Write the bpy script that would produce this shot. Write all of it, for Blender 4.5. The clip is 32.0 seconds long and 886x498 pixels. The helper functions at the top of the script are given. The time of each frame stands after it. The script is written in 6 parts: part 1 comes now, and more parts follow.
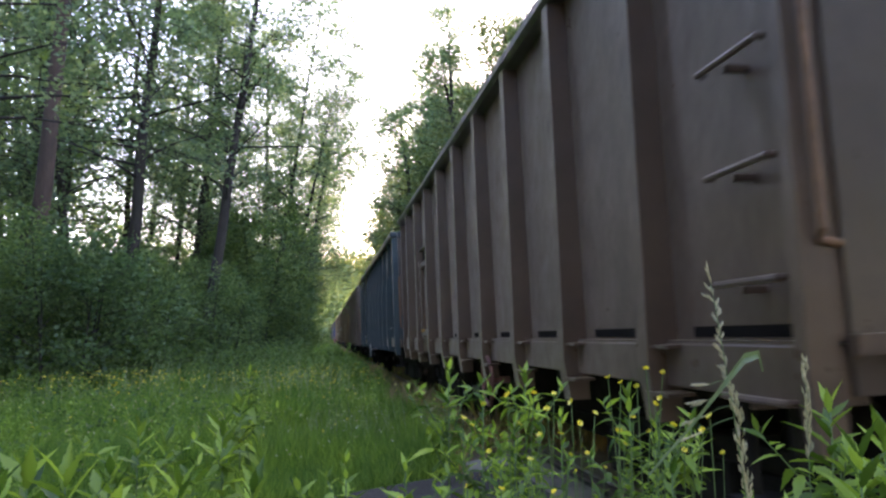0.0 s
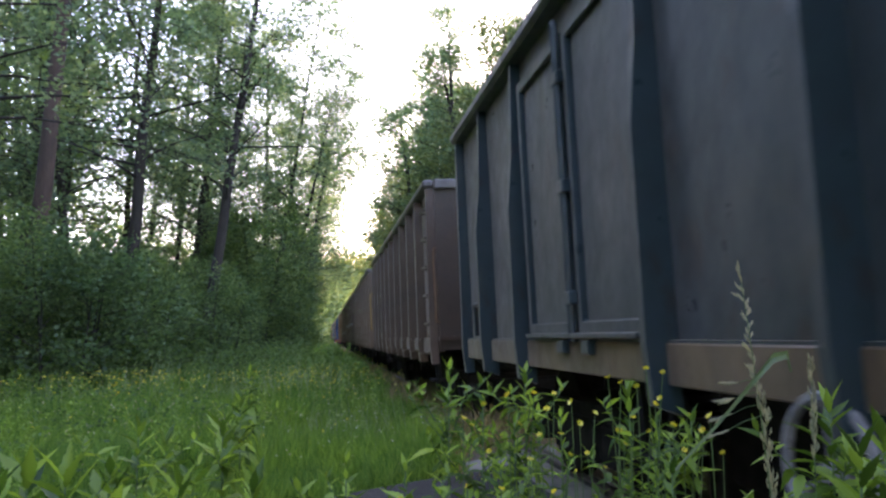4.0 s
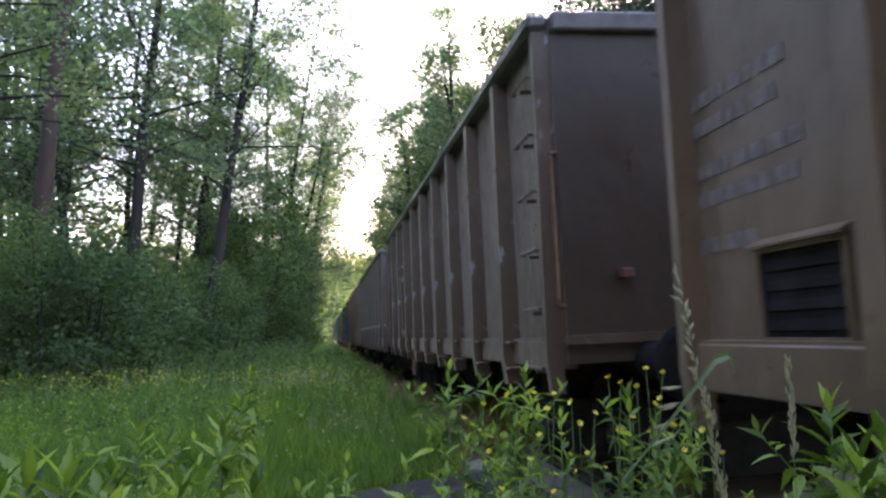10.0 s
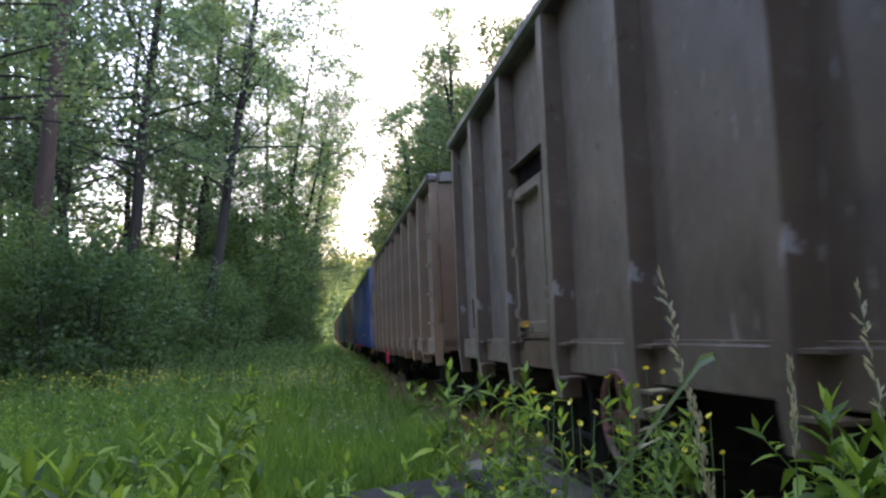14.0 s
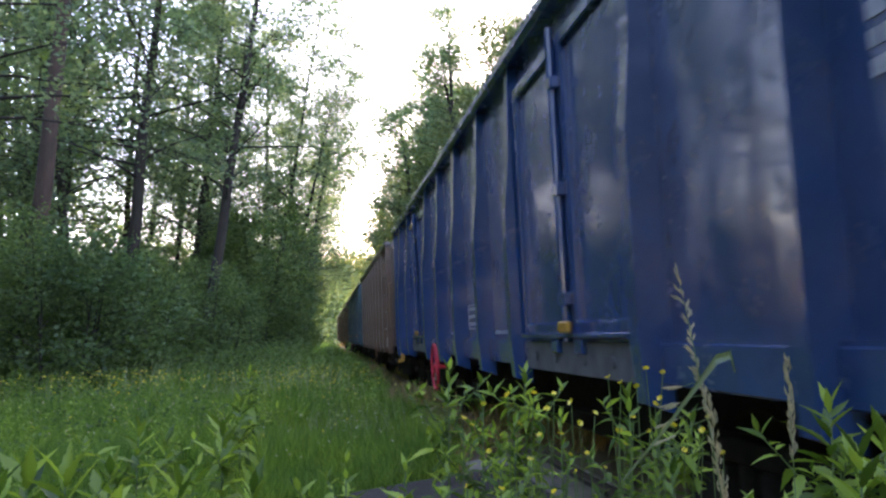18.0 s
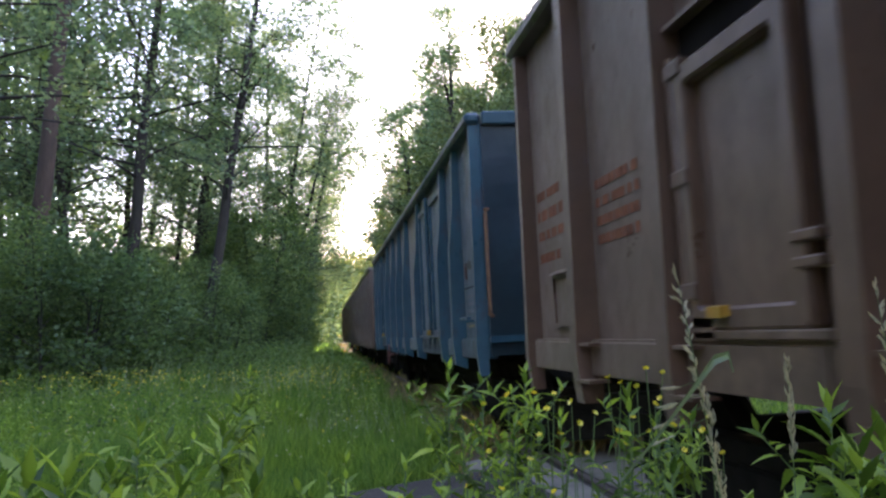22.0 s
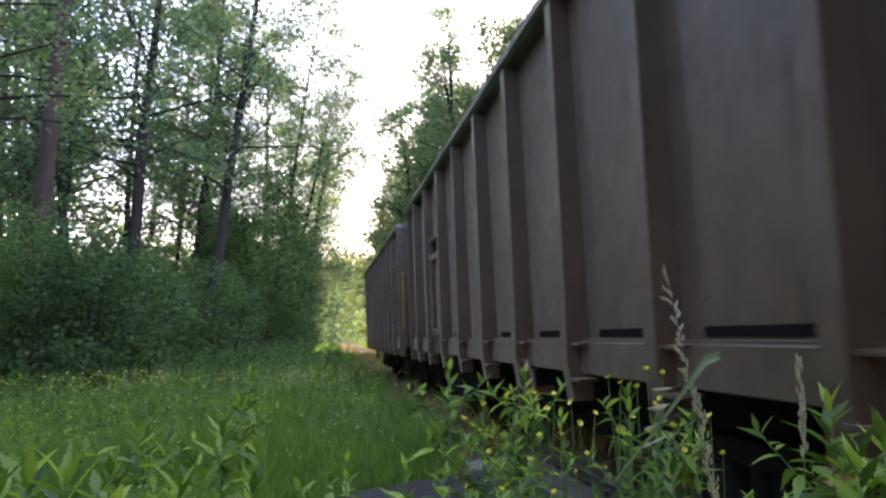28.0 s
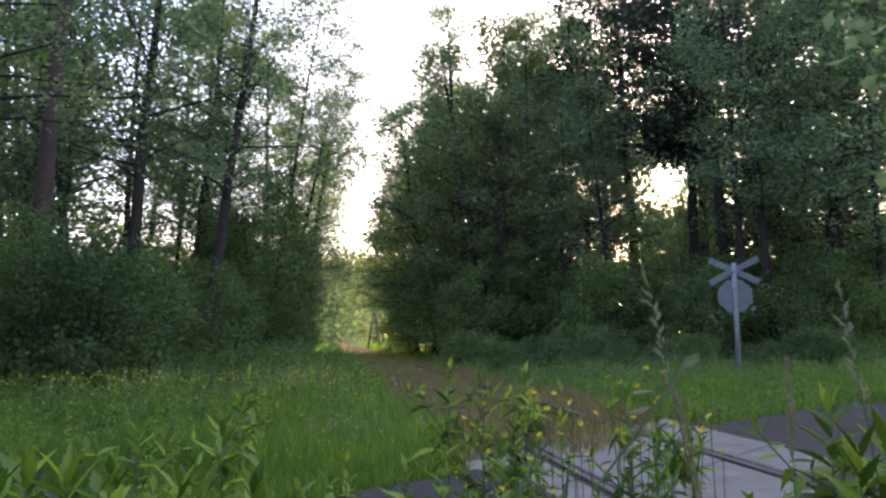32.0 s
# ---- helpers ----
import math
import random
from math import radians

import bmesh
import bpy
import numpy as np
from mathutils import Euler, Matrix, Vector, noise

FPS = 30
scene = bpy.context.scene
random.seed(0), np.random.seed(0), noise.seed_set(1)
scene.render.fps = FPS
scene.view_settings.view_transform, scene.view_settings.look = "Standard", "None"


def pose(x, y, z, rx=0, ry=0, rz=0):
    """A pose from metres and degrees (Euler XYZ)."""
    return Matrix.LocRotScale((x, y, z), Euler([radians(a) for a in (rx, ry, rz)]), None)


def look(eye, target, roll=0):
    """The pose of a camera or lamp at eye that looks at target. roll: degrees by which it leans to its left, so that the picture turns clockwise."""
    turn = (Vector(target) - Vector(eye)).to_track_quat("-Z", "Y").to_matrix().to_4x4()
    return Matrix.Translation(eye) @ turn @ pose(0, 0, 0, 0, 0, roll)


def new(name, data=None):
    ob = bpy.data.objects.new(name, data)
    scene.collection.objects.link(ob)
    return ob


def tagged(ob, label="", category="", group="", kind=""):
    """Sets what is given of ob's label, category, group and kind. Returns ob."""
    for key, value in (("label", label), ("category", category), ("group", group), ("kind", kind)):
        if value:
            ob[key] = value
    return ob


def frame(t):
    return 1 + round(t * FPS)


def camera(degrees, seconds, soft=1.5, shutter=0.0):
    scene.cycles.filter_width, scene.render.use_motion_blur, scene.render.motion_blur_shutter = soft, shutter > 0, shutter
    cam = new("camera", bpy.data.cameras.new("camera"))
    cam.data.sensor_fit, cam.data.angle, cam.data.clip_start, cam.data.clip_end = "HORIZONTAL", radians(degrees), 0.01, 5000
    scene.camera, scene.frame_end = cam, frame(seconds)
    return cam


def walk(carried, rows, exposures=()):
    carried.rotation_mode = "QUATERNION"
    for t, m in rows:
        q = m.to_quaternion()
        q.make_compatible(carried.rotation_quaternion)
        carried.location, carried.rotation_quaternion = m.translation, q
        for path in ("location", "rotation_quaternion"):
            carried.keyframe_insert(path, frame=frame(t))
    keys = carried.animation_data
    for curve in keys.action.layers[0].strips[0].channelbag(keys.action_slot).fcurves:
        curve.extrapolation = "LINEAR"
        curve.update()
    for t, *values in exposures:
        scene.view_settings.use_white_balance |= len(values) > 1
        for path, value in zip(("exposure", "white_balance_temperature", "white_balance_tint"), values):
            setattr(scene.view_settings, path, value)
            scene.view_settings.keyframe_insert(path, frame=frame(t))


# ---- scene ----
SECONDS = 32.0
EYE = Vector((0.0, 0.0, 1.1955))
FOCAL = 1399.9        # picture widths of 1568 to the lens
PITCH, YAW, ROLL = 0.1093, 0.1492, -0.63
cam = camera(58.5, SECONDS, soft=2.5, shutter=0.22)
AIM = EYE + Vector((math.sin(YAW) * math.cos(PITCH), math.cos(YAW) * math.cos(PITCH), math.sin(PITCH)))
walk(cam, [(0.0, look(EYE, AIM, ROLL)), (32.0, look(EYE, AIM, ROLL))],
     exposures=[(0.0, 3.2, 6430, 40), (31.2, 3.2, 6430, 40), (31.7, 3.04, 6430, 40), (32.0, 2.6, 6430, 40)])

# ---- sky and sun: low evening sun behind the wood ----
SUN_DIR = Vector((0.4134, 0.8904, 0.1904)).normalized()
world = bpy.data.worlds.new("sky")
scene.world = world
world.use_nodes = True
wn, wl = world.node_tree.nodes, world.node_tree.links
sky = wn.new("ShaderNodeTexSky")
sky.sky_type = 'NISHITA'
sky.sun_disc = False
sky.sun_elevation = math.asin(SUN_DIR.z)
sky.sun_rotation = math.atan2(SUN_DIR.x, SUN_DIR.y)
sky.air_density, sky.dust_density, sky.ozone_density = 1.0, 1.0, 1.0
wn["Background"].inputs["Strength"].default_value = 0.15
wl.new(sky.outputs[0], wn["Background"].inputs["Color"])
sun = new("sun", bpy.data.lights.new("sun", "SUN"))
sun.data.energy, sun.data.angle, sun.data.color = 2.5, radians(0.6), (1.0, 0.82, 0.6)
sun.matrix_world = look(SUN_DIR * 50, (0, 0, 0))

TRACK_X = 3.008           # centre line of the track
CANT = -2.13              # the track leans towards the camera in its curve, degrees
GROUND_Z = -0.22


# ---- materials ----
def nodes_of(name):
    m = bpy.data.materials.new(name)
    m.use_nodes = True
    n, l = m.node_tree.nodes, m.node_tree.links
    return m, n, l, n["Principled BSDF"]


def noise_node(n, l, scale, detail=6.0, rough=0.6, coord=None, stretch=None):
    tex = n.new("ShaderNodeTexNoise")
    tex.inputs["Scale"].default_value = scale
    tex.inputs["Detail"].default_value = detail
    tex.inputs["Roughness"].default_value = rough
    if coord:
        if stretch:
            mp = n.new("ShaderNodeMapping")
            mp.inputs["Scale"].default_value = stretch
            l.new(coord, mp.inputs[0])
            l.new(mp.outputs[0], tex.inputs["Vector"])
        else:
            l.new(coord, tex.inputs["Vector"])
    return tex


def ramp(n, l, src, stops):
    r = n.new("ShaderNodeValToRGB")
    e = r.color_ramp.elements
    while len(e) < len(stops):
        e.new(0.5)
    for el, (p, c) in zip(e, stops):
        el.position = p
        el.color = (*c, 1) if len(c) == 3 else c
    l.new(src, r.inputs[0])
    return r


def mix(n, l, fac, a, b, mode='MIX'):
    m = n.new("ShaderNodeMix")
    m.data_type, m.blend_type = 'RGBA', mode
    for sock, v in ((m.inputs[0], fac), (m.inputs[6], a), (m.inputs[7], b)):
        if isinstance(v, (int, float)):
            sock.default_value = v
        elif isinstance(v, tuple):
            sock.default_value = (*v, 1)
        else:
            l.new(v, sock)
    return m.outputs[2]


def bump(n, l, height, bsdf, strength=0.3, dist=0.01):
    b = n.new("ShaderNodeBump")
    b.inputs["Strength"].default_value = strength
    b.inputs["Distance"].default_value = dist
    l.new(height, b.inputs["Height"])
    l.new(b.outputs[0], bsdf.inputs["Normal"])


def plain(name, color, rough=0.6, metal=0.0, var=0.25, scale=8.0, bmp=0.15):
    m, n, l, p = nodes_of(name)
    co = n.new("ShaderNodeTexCoord").outputs["Object"]
    a = noise_node(n, l, scale, coord=co)
    dark = tuple(c * (1 - var) for c in color)
    light = tuple(min(1, c * (1 + var)) for c in color)
    l.new(ramp(n, l, a.outputs[0], [(0.3, dark), (0.7, light)]).outputs[0], p.inputs["Base Color"])
    p.inputs["Roughness"].default_value, p.inputs["Metallic"].default_value = rough, metal
    if bmp:
        bump(n, l, noise_node(n, l, scale * 6, coord=co).outputs[0], p, bmp)
    return m


def wagon_paint(name, color, rust=(0.07, 0.038, 0.025), rust_at=0.62, streak=(0.17, 0.165, 0.16), streak_at=0.75, seed=0.0, rough=0.31,
                fade=None, streak_scale=3.0, streak_soft=0.06, streak_form=(1, 4.5, 0.8), dent=0.045, coat=0.0, sheen=0.5, dust=0.36):
    """Weathered paint: coarse fading, rust blooms, pale drips (painted sky reflections on the deep blue) and fine dirt.
    """
    m, n, l, p = nodes_of(name)
    tc = n.new("ShaderNodeTexCoord").outputs["Object"]
    mp = n.new("ShaderNodeMapping")
    mp.inputs["Location"].default_value = (seed * 3.1, seed * 7.7, seed * 1.3)
    l.new(tc, mp.inputs[0])
    co = mp.outputs[0]
    color = tuple(c * 0.97 for c in color)
    big = noise_node(n, l, 0.9, 5, 0.6, co)
    fade = fade or tuple(min(1, c * 1.35 + 0.012) for c in color)
    base = ramp(n, l, big.outputs[0], [(0.3, tuple(c * 0.75 for c in color)), (0.5, color), (0.72, fade)]).outputs[0]
    dirt = noise_node(n, l, 5.0, 8, 0.7, co)
    base = mix(n, l, ramp(n, l, dirt.outputs[0], [(0.45, (0, 0, 0)), (0.8, (0.55, 0.55, 0.55))]).outputs[0], base, tuple(c * 0.45 for c in color))
    rn = noise_node(n, l, 2.2, 9, 0.68, co, (1, 1, 0.6))
    rf = ramp(n, l, rn.outputs[0], [(rust_at, (0, 0, 0)), (rust_at + 0.08, (0.9, 0.9, 0.9))]).outputs[0]
    base = mix(n, l, rf, base, rust)
    sn = noise_node(n, l, streak_scale, 6, 0.6, co, streak_form)
    sf = ramp(n, l, sn.outputs[0], [(streak_at, (0, 0, 0)), (streak_at + streak_soft, (0.75, 0.75, 0.75))]).outputs[0]
    base = mix(n, l, sf, base, streak)
    l.new(base, p.inputs["Base Color"])
    rr = ramp(n, l, dirt.outputs[0], [(0.3, (rough - 0.06,) * 3), (0.75, (rough + 0.2,) * 3)])
    l.new(rr.outputs[0], p.inputs["Roughness"])
    p.inputs["Coat Weight"].default_value, p.inputs["Coat Roughness"].default_value = coat, 0.06
    p.inputs["Specular IOR Level"].default_value = sheen
    p.inputs["Sheen Weight"].default_value, p.inputs["Sheen Roughness"].default_value = dust, 0.45
    p.inputs["Sheen Tint"].default_value = (0.88, 0.7, 0.5, 1)
    h = noise_node(n, l, 1.6, 3, 0.5, co)
    add = n.new("ShaderNodeMath")
    add.operation = 'MULTIPLY_ADD'
    l.new(dirt.outputs[0], add.inputs[0])
    add.inputs[1].default_value = 0.06
    l.new(h.outputs[0], add.inputs[2])
    bump(n, l, add.outputs[0], p, 0.6, dent)
    return m


def leaf_material(name, dark, light, trans=0.45, rough=0.5, patch=0.0, gloss=0.12, single=False):
    m, n, l, p = nodes_of(name)
    n.remove(p)
    out = n["Material Output"]
    geo = n.new("ShaderNodeNewGeometry")
    info = n.new("ShaderNodeObjectInfo")
    a = ramp(n, l, info.outputs["Random"] if single else geo.outputs["Random Per Island"], [(0.0, dark), (1.0, light)]).outputs[0]
    tone = ramp(n, l, info.outputs["Random"], [(0.0, (0.75, 0.8, 0.8)), (1.0, (1.2, 1.15, 1.0))]).outputs[0]
    col = mix(n, l, 1.0, a, tone, 'MULTIPLY')
    if patch:
        co = n.new("ShaderNodeTexCoord").outputs["Object"]
        pn = noise_node(n, l, patch, 6, 0.7, co)
        col = mix(n, l, 1.0, col, ramp(n, l, pn.outputs[0], [(0.32, (0.5, 0.66, 0.7)), (0.48, (1, 1.02, 1)), (0.66, (1.5, 1.3, 0.95))]).outputs[0], 'MULTIPLY')
    d = n.new("ShaderNodeBsdfDiffuse")
    t = n.new("ShaderNodeBsdfTranslucent")
    g = n.new("ShaderNodeBsdfGlossy")
    g.inputs["Roughness"].default_value = rough
    g.inputs["Color"].default_value = (0.8, 0.85, 0.8, 1)
    l.new(col, d.inputs[0])
    l.new(mix(n, l, 1.0, col, (1.25, 1.3, 0.7), 'MULTIPLY'), t.inputs[0])
    m1 = n.new("ShaderNodeMixShader")
    m1.inputs[0].default_value = trans
    l.new(d.outputs[0], m1.inputs[1])
    l.new(t.outputs[0], m1.inputs[2])
    m2 = n.new("ShaderNodeMixShader")
    m2.inputs[0].default_value = gloss
    l.new(m1.outputs[0], m2.inputs[1])
    l.new(g.outputs[0], m2.inputs[2])
    l.new(m2.outputs[0], out.inputs[0])
    return m


def bark_material(name, dark, light):
    m, n, l, p = nodes_of(name)
    co = n.new("ShaderNodeTexCoord").outputs["Object"]
    a = noise_node(n, l, 6, 8, 0.7, co, (1, 1, 0.25))
    b = noise_node(n, l, 0.6, 3, 0.5, co)
    c = mix(n, l, b.outputs[0], ramp(n, l, a.outputs[0], [(0.35, dark), (0.65, light)]).outputs[0], dark)
    l.new(c, p.inputs["Base Color"])
    p.inputs["Roughness"].default_value = 0.9
    bump(n, l, a.outputs[0], p, 0.8, 0.03)
    return m


def ground_material():
    m, n, l, p = nodes_of("meadow_soil")
    co = n.new("ShaderNodeTexCoord").outputs["Object"]
    a = noise_node(n, l, 0.35, 6, 0.6, co)
    b = noise_node(n, l, 9, 8, 0.7, co)
    g = ramp(n, l, a.outputs[0], [(0.3, (0.03, 0.055, 0.018)), (0.6, (0.05, 0.085, 0.025)), (0.8, (0.07, 0.075, 0.03))]).outputs[0]
    l.new(mix(n, l, b.outputs[0], g, (0.03, 0.032, 0.018)), p.inputs["Base Color"])
    p.inputs["Roughness"].default_value = 0.95
    bump(n, l, b.outputs[0], p, 0.8, 0.05)
    return m


def gravel_material(name, dark, mid, light, scale=30):
    m, n, l, p = nodes_of(name)
    co = n.new("ShaderNodeTexCoord").outputs["Object"]
    v = n.new("ShaderNodeTexVoronoi")
    v.inputs["Scale"].default_value = scale
    l.new(co, v.inputs["Vector"])
    a = noise_node(n, l, 0.7, 6, 0.65, co)
    s = n.new("ShaderNodeSeparateColor")
    l.new(v.outputs["Color"], s.inputs[0])
    c = mix(n, l, s.outputs[0], ramp(n, l, a.outputs[0], [(0.3, dark), (0.7, mid)]).outputs[0], light)
    l.new(mix(n, l, 0.6, c, ramp(n, l, a.outputs[0], [(0.35, dark), (0.7, mid)]).outputs[0]), p.inputs["Base Color"])
    p.inputs["Roughness"].default_value = 0.9
    bump(n, l, v.outputs["Distance"], p, 0.7, 0.02)
    return m


MAT = {}
MAT["ground"] = ground_material()
MAT["ballast"] = gravel_material("old_ballast", (0.0945, 0.0675, 0.0405), (0.189, 0.1215, 0.0675), (0.216, 0.162, 0.108))
MAT["asphalt"] = gravel_material("worn_asphalt", (0.043, 0.036, 0.026), (0.07, 0.059, 0.042), (0.124, 0.107, 0.08), 90)
MAT["concrete"] = plain("slab_concrete", (0.255, 0.226, 0.172), 0.85, 0, 0.22, 3.0, 0.35)
MAT["rail"] = plain("rail_steel", (0.16, 0.11, 0.085), 0.45, 0.7, 0.3, 12)
MAT["railhead"] = plain("worn_railhead", (0.15, 0.115, 0.09), 0.6, 0.35, 0.25, 20, 0.1)
MAT["sleeper"] = bark_material("sleeper_wood", (0.05, 0.04, 0.03), (0.13, 0.1, 0.075))
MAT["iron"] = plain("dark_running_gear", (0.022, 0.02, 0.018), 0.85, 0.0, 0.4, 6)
# near-black colour that paints the shade of door gaps and slots
MAT["gap"] = plain("painted_gap_shade", (0.014, 0.011, 0.009), 1.0, 0.0, 0.2, 6, 0)
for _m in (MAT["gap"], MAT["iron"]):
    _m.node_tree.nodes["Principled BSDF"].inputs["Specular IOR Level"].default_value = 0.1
MAT["steel"] = plain("worn_steel", (0.3, 0.29, 0.28), 0.4, 0.8, 0.3, 14)
MAT["yellow"] = plain("yellow_paint", (0.42, 0.22, 0.025), 0.5, 0, 0.2, 12)
MAT["orange"] = plain("faded_orange_paint", (0.19, 0.095, 0.045), 0.6, 0, 0.3, 12)
MAT["rustwheel"] = plain("rusty_red_paint", (0.16, 0.06, 0.045), 0.6, 0, 0.3, 12)
MAT["red"] = plain("red_paint", (0.6, 0.03, 0.06), 0.45, 0, 0.15, 12)
MAT["white"] = plain("white_marking", (0.4, 0.42, 0.45), 0.7, 0, 0.25, 25)
MAT["palebar"] = plain("worn_pale_marking", (0.26, 0.245, 0.235), 0.75, 0, 0.35, 18)
MAT["faintbar"] = plain("faint_worn_marking", (0.25, 0.205, 0.175), 0.8, 0, 0.35, 18)
MAT["rustbar"] = plain("worn_rusty_marking", (0.26, 0.088, 0.036), 0.8, 0, 0.35, 14)
MAT["rustpatch"] = plain("orange_rust_patch", (0.13, 0.045, 0.025), 0.85, 0, 0.45, 9)
MAT["cream"] = plain("flaked_cream_paint", (0.14, 0.125, 0.09), 0.8, 0, 0.4, 11)
MAT["goldbar"] = plain("worn_yellow_marking", (0.4, 0.31, 0.16), 0.75, 0, 0.35, 18)
# top rail paler than the sides: the sky's reflection is in its colour
MAT["toprail"] = plain("worn_top_rail", (0.15, 0.13, 0.115), 0.3, 0.0, 0.3, 7)
MAT["tan"] = plain("bare_sill_plate", (0.16, 0.1, 0.055), 0.7, 0, 0.4, 5)
MAT["skirt"] = plain("grey_skirt_plate", (0.1, 0.108, 0.115), 0.65, 0, 0.4, 5)
MAT["bark"] = bark_material("dark_bark", (0.024, 0.02, 0.015), (0.066, 0.055, 0.041))
MAT["pinebark"] = bark_material("pine_bark", (0.06, 0.04, 0.03), (0.17, 0.105, 0.075))
MAT["leaf"] = leaf_material("broad_leaves", (0.113, 0.178, 0.118), (0.235, 0.325, 0.205), 0.55, 0.6, patch=0.7, gloss=0.03)
MAT["leafdark"] = leaf_material("dark_leaves", (0.08, 0.145, 0.06), (0.205, 0.3, 0.125), 0.52, 0.6, patch=1.1, gloss=0.03)
MAT["needle"] = leaf_material("pine_needles", (0.02, 0.035, 0.025), (0.045, 0.065, 0.04), 0.25, 0.6, gloss=0.03)
# lit copy of the leaves: low sunlight is put into the yellow-green
MAT["leafwarm"] = leaf_material("sunlight_tinted_leaves", (0.13, 0.17, 0.06), (0.25, 0.28, 0.12), 0.6, 0.6, gloss=0.03)
MAT["grass"] = leaf_material("meadow_grass", (0.06, 0.145, 0.022), (0.265, 0.425, 0.088), 0.5, 0.6, patch=0.6, gloss=0.03)
MAT["drygrass"] = leaf_material("dry_grass", (0.27, 0.185, 0.098), (0.46, 0.325, 0.175), 0.3, 0.6, gloss=0.03)
MAT["weed"] = leaf_material("weed_leaves", (0.1, 0.19, 0.022), (0.32, 0.47, 0.075), 0.42, 0.4, gloss=0.045)
MAT["weedleaf"] = leaf_material("verge_weed_leaves", (0.06, 0.13, 0.016), (0.36, 0.51, 0.085), 0.42, 0.4, gloss=0.03, single=True)
MAT["nettle"] = leaf_material("nettle_leaves", (0.1, 0.185, 0.05), (0.19, 0.29, 0.085), 0.5, 0.6, gloss=0.03)
MAT["stem"] = plain("weed_stem", (0.12, 0.2, 0.06), 0.6, 0, 0.25, 30)
MAT["petal"] = leaf_material("yellow_petals", (0.9, 0.68, 0.01), (0.95, 0.8, 0.03), 0.3)
MAT["straw"] = leaf_material("seed_heads", (0.42, 0.36, 0.2), (0.6, 0.52, 0.33), 0.3)
MAT["paleleaf"] = leaf_material("pale_grass_leaf", (0.24, 0.31, 0.16), (0.3, 0.37, 0.2), 0.3, 0.4, gloss=0.08)
MAT["chalk"] = plain("white_spray", (0.36, 0.35, 0.34), 0.8, 0, 0.2, 20)
MAT["umbel"] = leaf_material("pale_flowers", (0.5, 0.52, 0.42), (0.65, 0.66, 0.55), 0.3)
MAT["sunglow"] = bpy.data.materials.new("sun_surface")
MAT["sunglow"].use_nodes = True
MAT["sunglow"].node_tree.nodes.remove(MAT["sunglow"].node_tree.nodes["Principled BSDF"])
_em = MAT["sunglow"].node_tree.nodes.new("ShaderNodeEmission")
_em.inputs[0].default_value, _em.inputs[1].default_value = (1.0, 0.85, 0.6, 1), 60.0
MAT["sunglow"].node_tree.links.new(_em.outputs[0], MAT["sunglow"].node_tree.nodes["Material Output"].inputs[0])
MAT["sign"] = plain("sign_grey_back", (0.21, 0.21, 0.225), 0.6, 0.1, 0.15, 6)
MAT["post"] = plain("sign_post_paint", (0.3, 0.31, 0.33), 0.6, 0.1, 0.2, 8)


# ---- mesh helpers ----
def box(bm, x0, y0, z0, x1, y1, z1, bev=0.0):
    b = bmesh.new() if bev else bm
    vs = [b.verts.new((x, y, z)) for x in (x0, x1) for y in (y0, y1) for z in (z0, z1)]
    for f in ((0, 1, 3, 2), (4, 6, 7, 5), (0, 4, 5, 1), (2, 3, 7, 6), (0, 2, 6, 4), (1, 5, 7, 3)):
        b.faces.new([vs[i] for i in f])
    if bev:
        bmesh.ops.recalc_face_normals(b, faces=b.faces)
        bmesh.ops.bevel(b, geom=b.edges[:], offset=bev, segments=1, affect='EDGES')
        merge(bm, b)
        b.free()


def merge(bm, b):
    mp = {v: bm.verts.new(v.co) for v in b.verts}
    for f in b.faces:
        bm.faces.new([mp[v] for v in f.verts])


def tube(bm, pts, radii, seg=8, caps=True):
    """A tube through points with a radius at each."""
    rings = []
    pts = [Vector(p) for p in pts]
    ref = Vector((0, 0, 1))
    for i, (p, r) in enumerate(zip(pts, map(float, radii))):
        d = (pts[min(i + 1, len(pts) - 1)] - pts[max(i - 1, 0)]).normalized()
        a = d.cross(ref if abs(d.z) < 0.95 else Vector((1, 0, 0))).normalized()
        c = d.cross(a)
        rings.append([bm.verts.new(p + r * (math.cos(2 * math.pi * k / seg) * a + math.sin(2 * math.pi * k / seg) * c)) for k in range(seg)])
    for q, w in zip(rings, rings[1:]):
        for k in range(seg):
            bm.faces.new((q[k], q[(k + 1) % seg], w[(k + 1) % seg], w[k]))
    if caps:
        bm.faces.new(rings[0][::-1])
        bm.faces.new(rings[-1])


def ring_frame(bm, x0, x1, y0, y1, z0, z1, t):
    """One closed rectangular frame of width t in the yz plane, from x0 to x1."""
    outer, inner = ((y0, z0), (y1, z0), (y1, z1), (y0, z1)), ((y0 + t, z0 + t), (y1 - t, z0 + t), (y1 - t, z1 - t), (y0 + t, z1 - t))
    a, b, c, d = ([bm.verts.new((x, y, z)) for y, z in loop] for x, loop in ((x0, outer), (x0, inner), (x1, outer), (x1, inner)))
    for i in range(4):
        j = (i + 1) % 4
        for f in ((a[i], a[j], b[j], b[i]), (c[i], d[i], d[j], c[j]), (a[i], c[i], c[j], a[j]), (b[i], b[j], d[j], d[i])):
            bm.faces.new(f)


def prism(bm, prof, y0, y1):
    """Extrudes an (x, z) outline from y0 to y1."""
    a = [bm.verts.new((x, y0, z)) for x, z in prof]
    b = [bm.verts.new((x, y1, z)) for x, z in prof]
    n = len(prof)
    for i in range(n):
        bm.faces.new((a[i], a[(i + 1) % n], b[(i + 1) % n], b[i]))
    bm.faces.new(a[::-1])
    bm.faces.new(b)


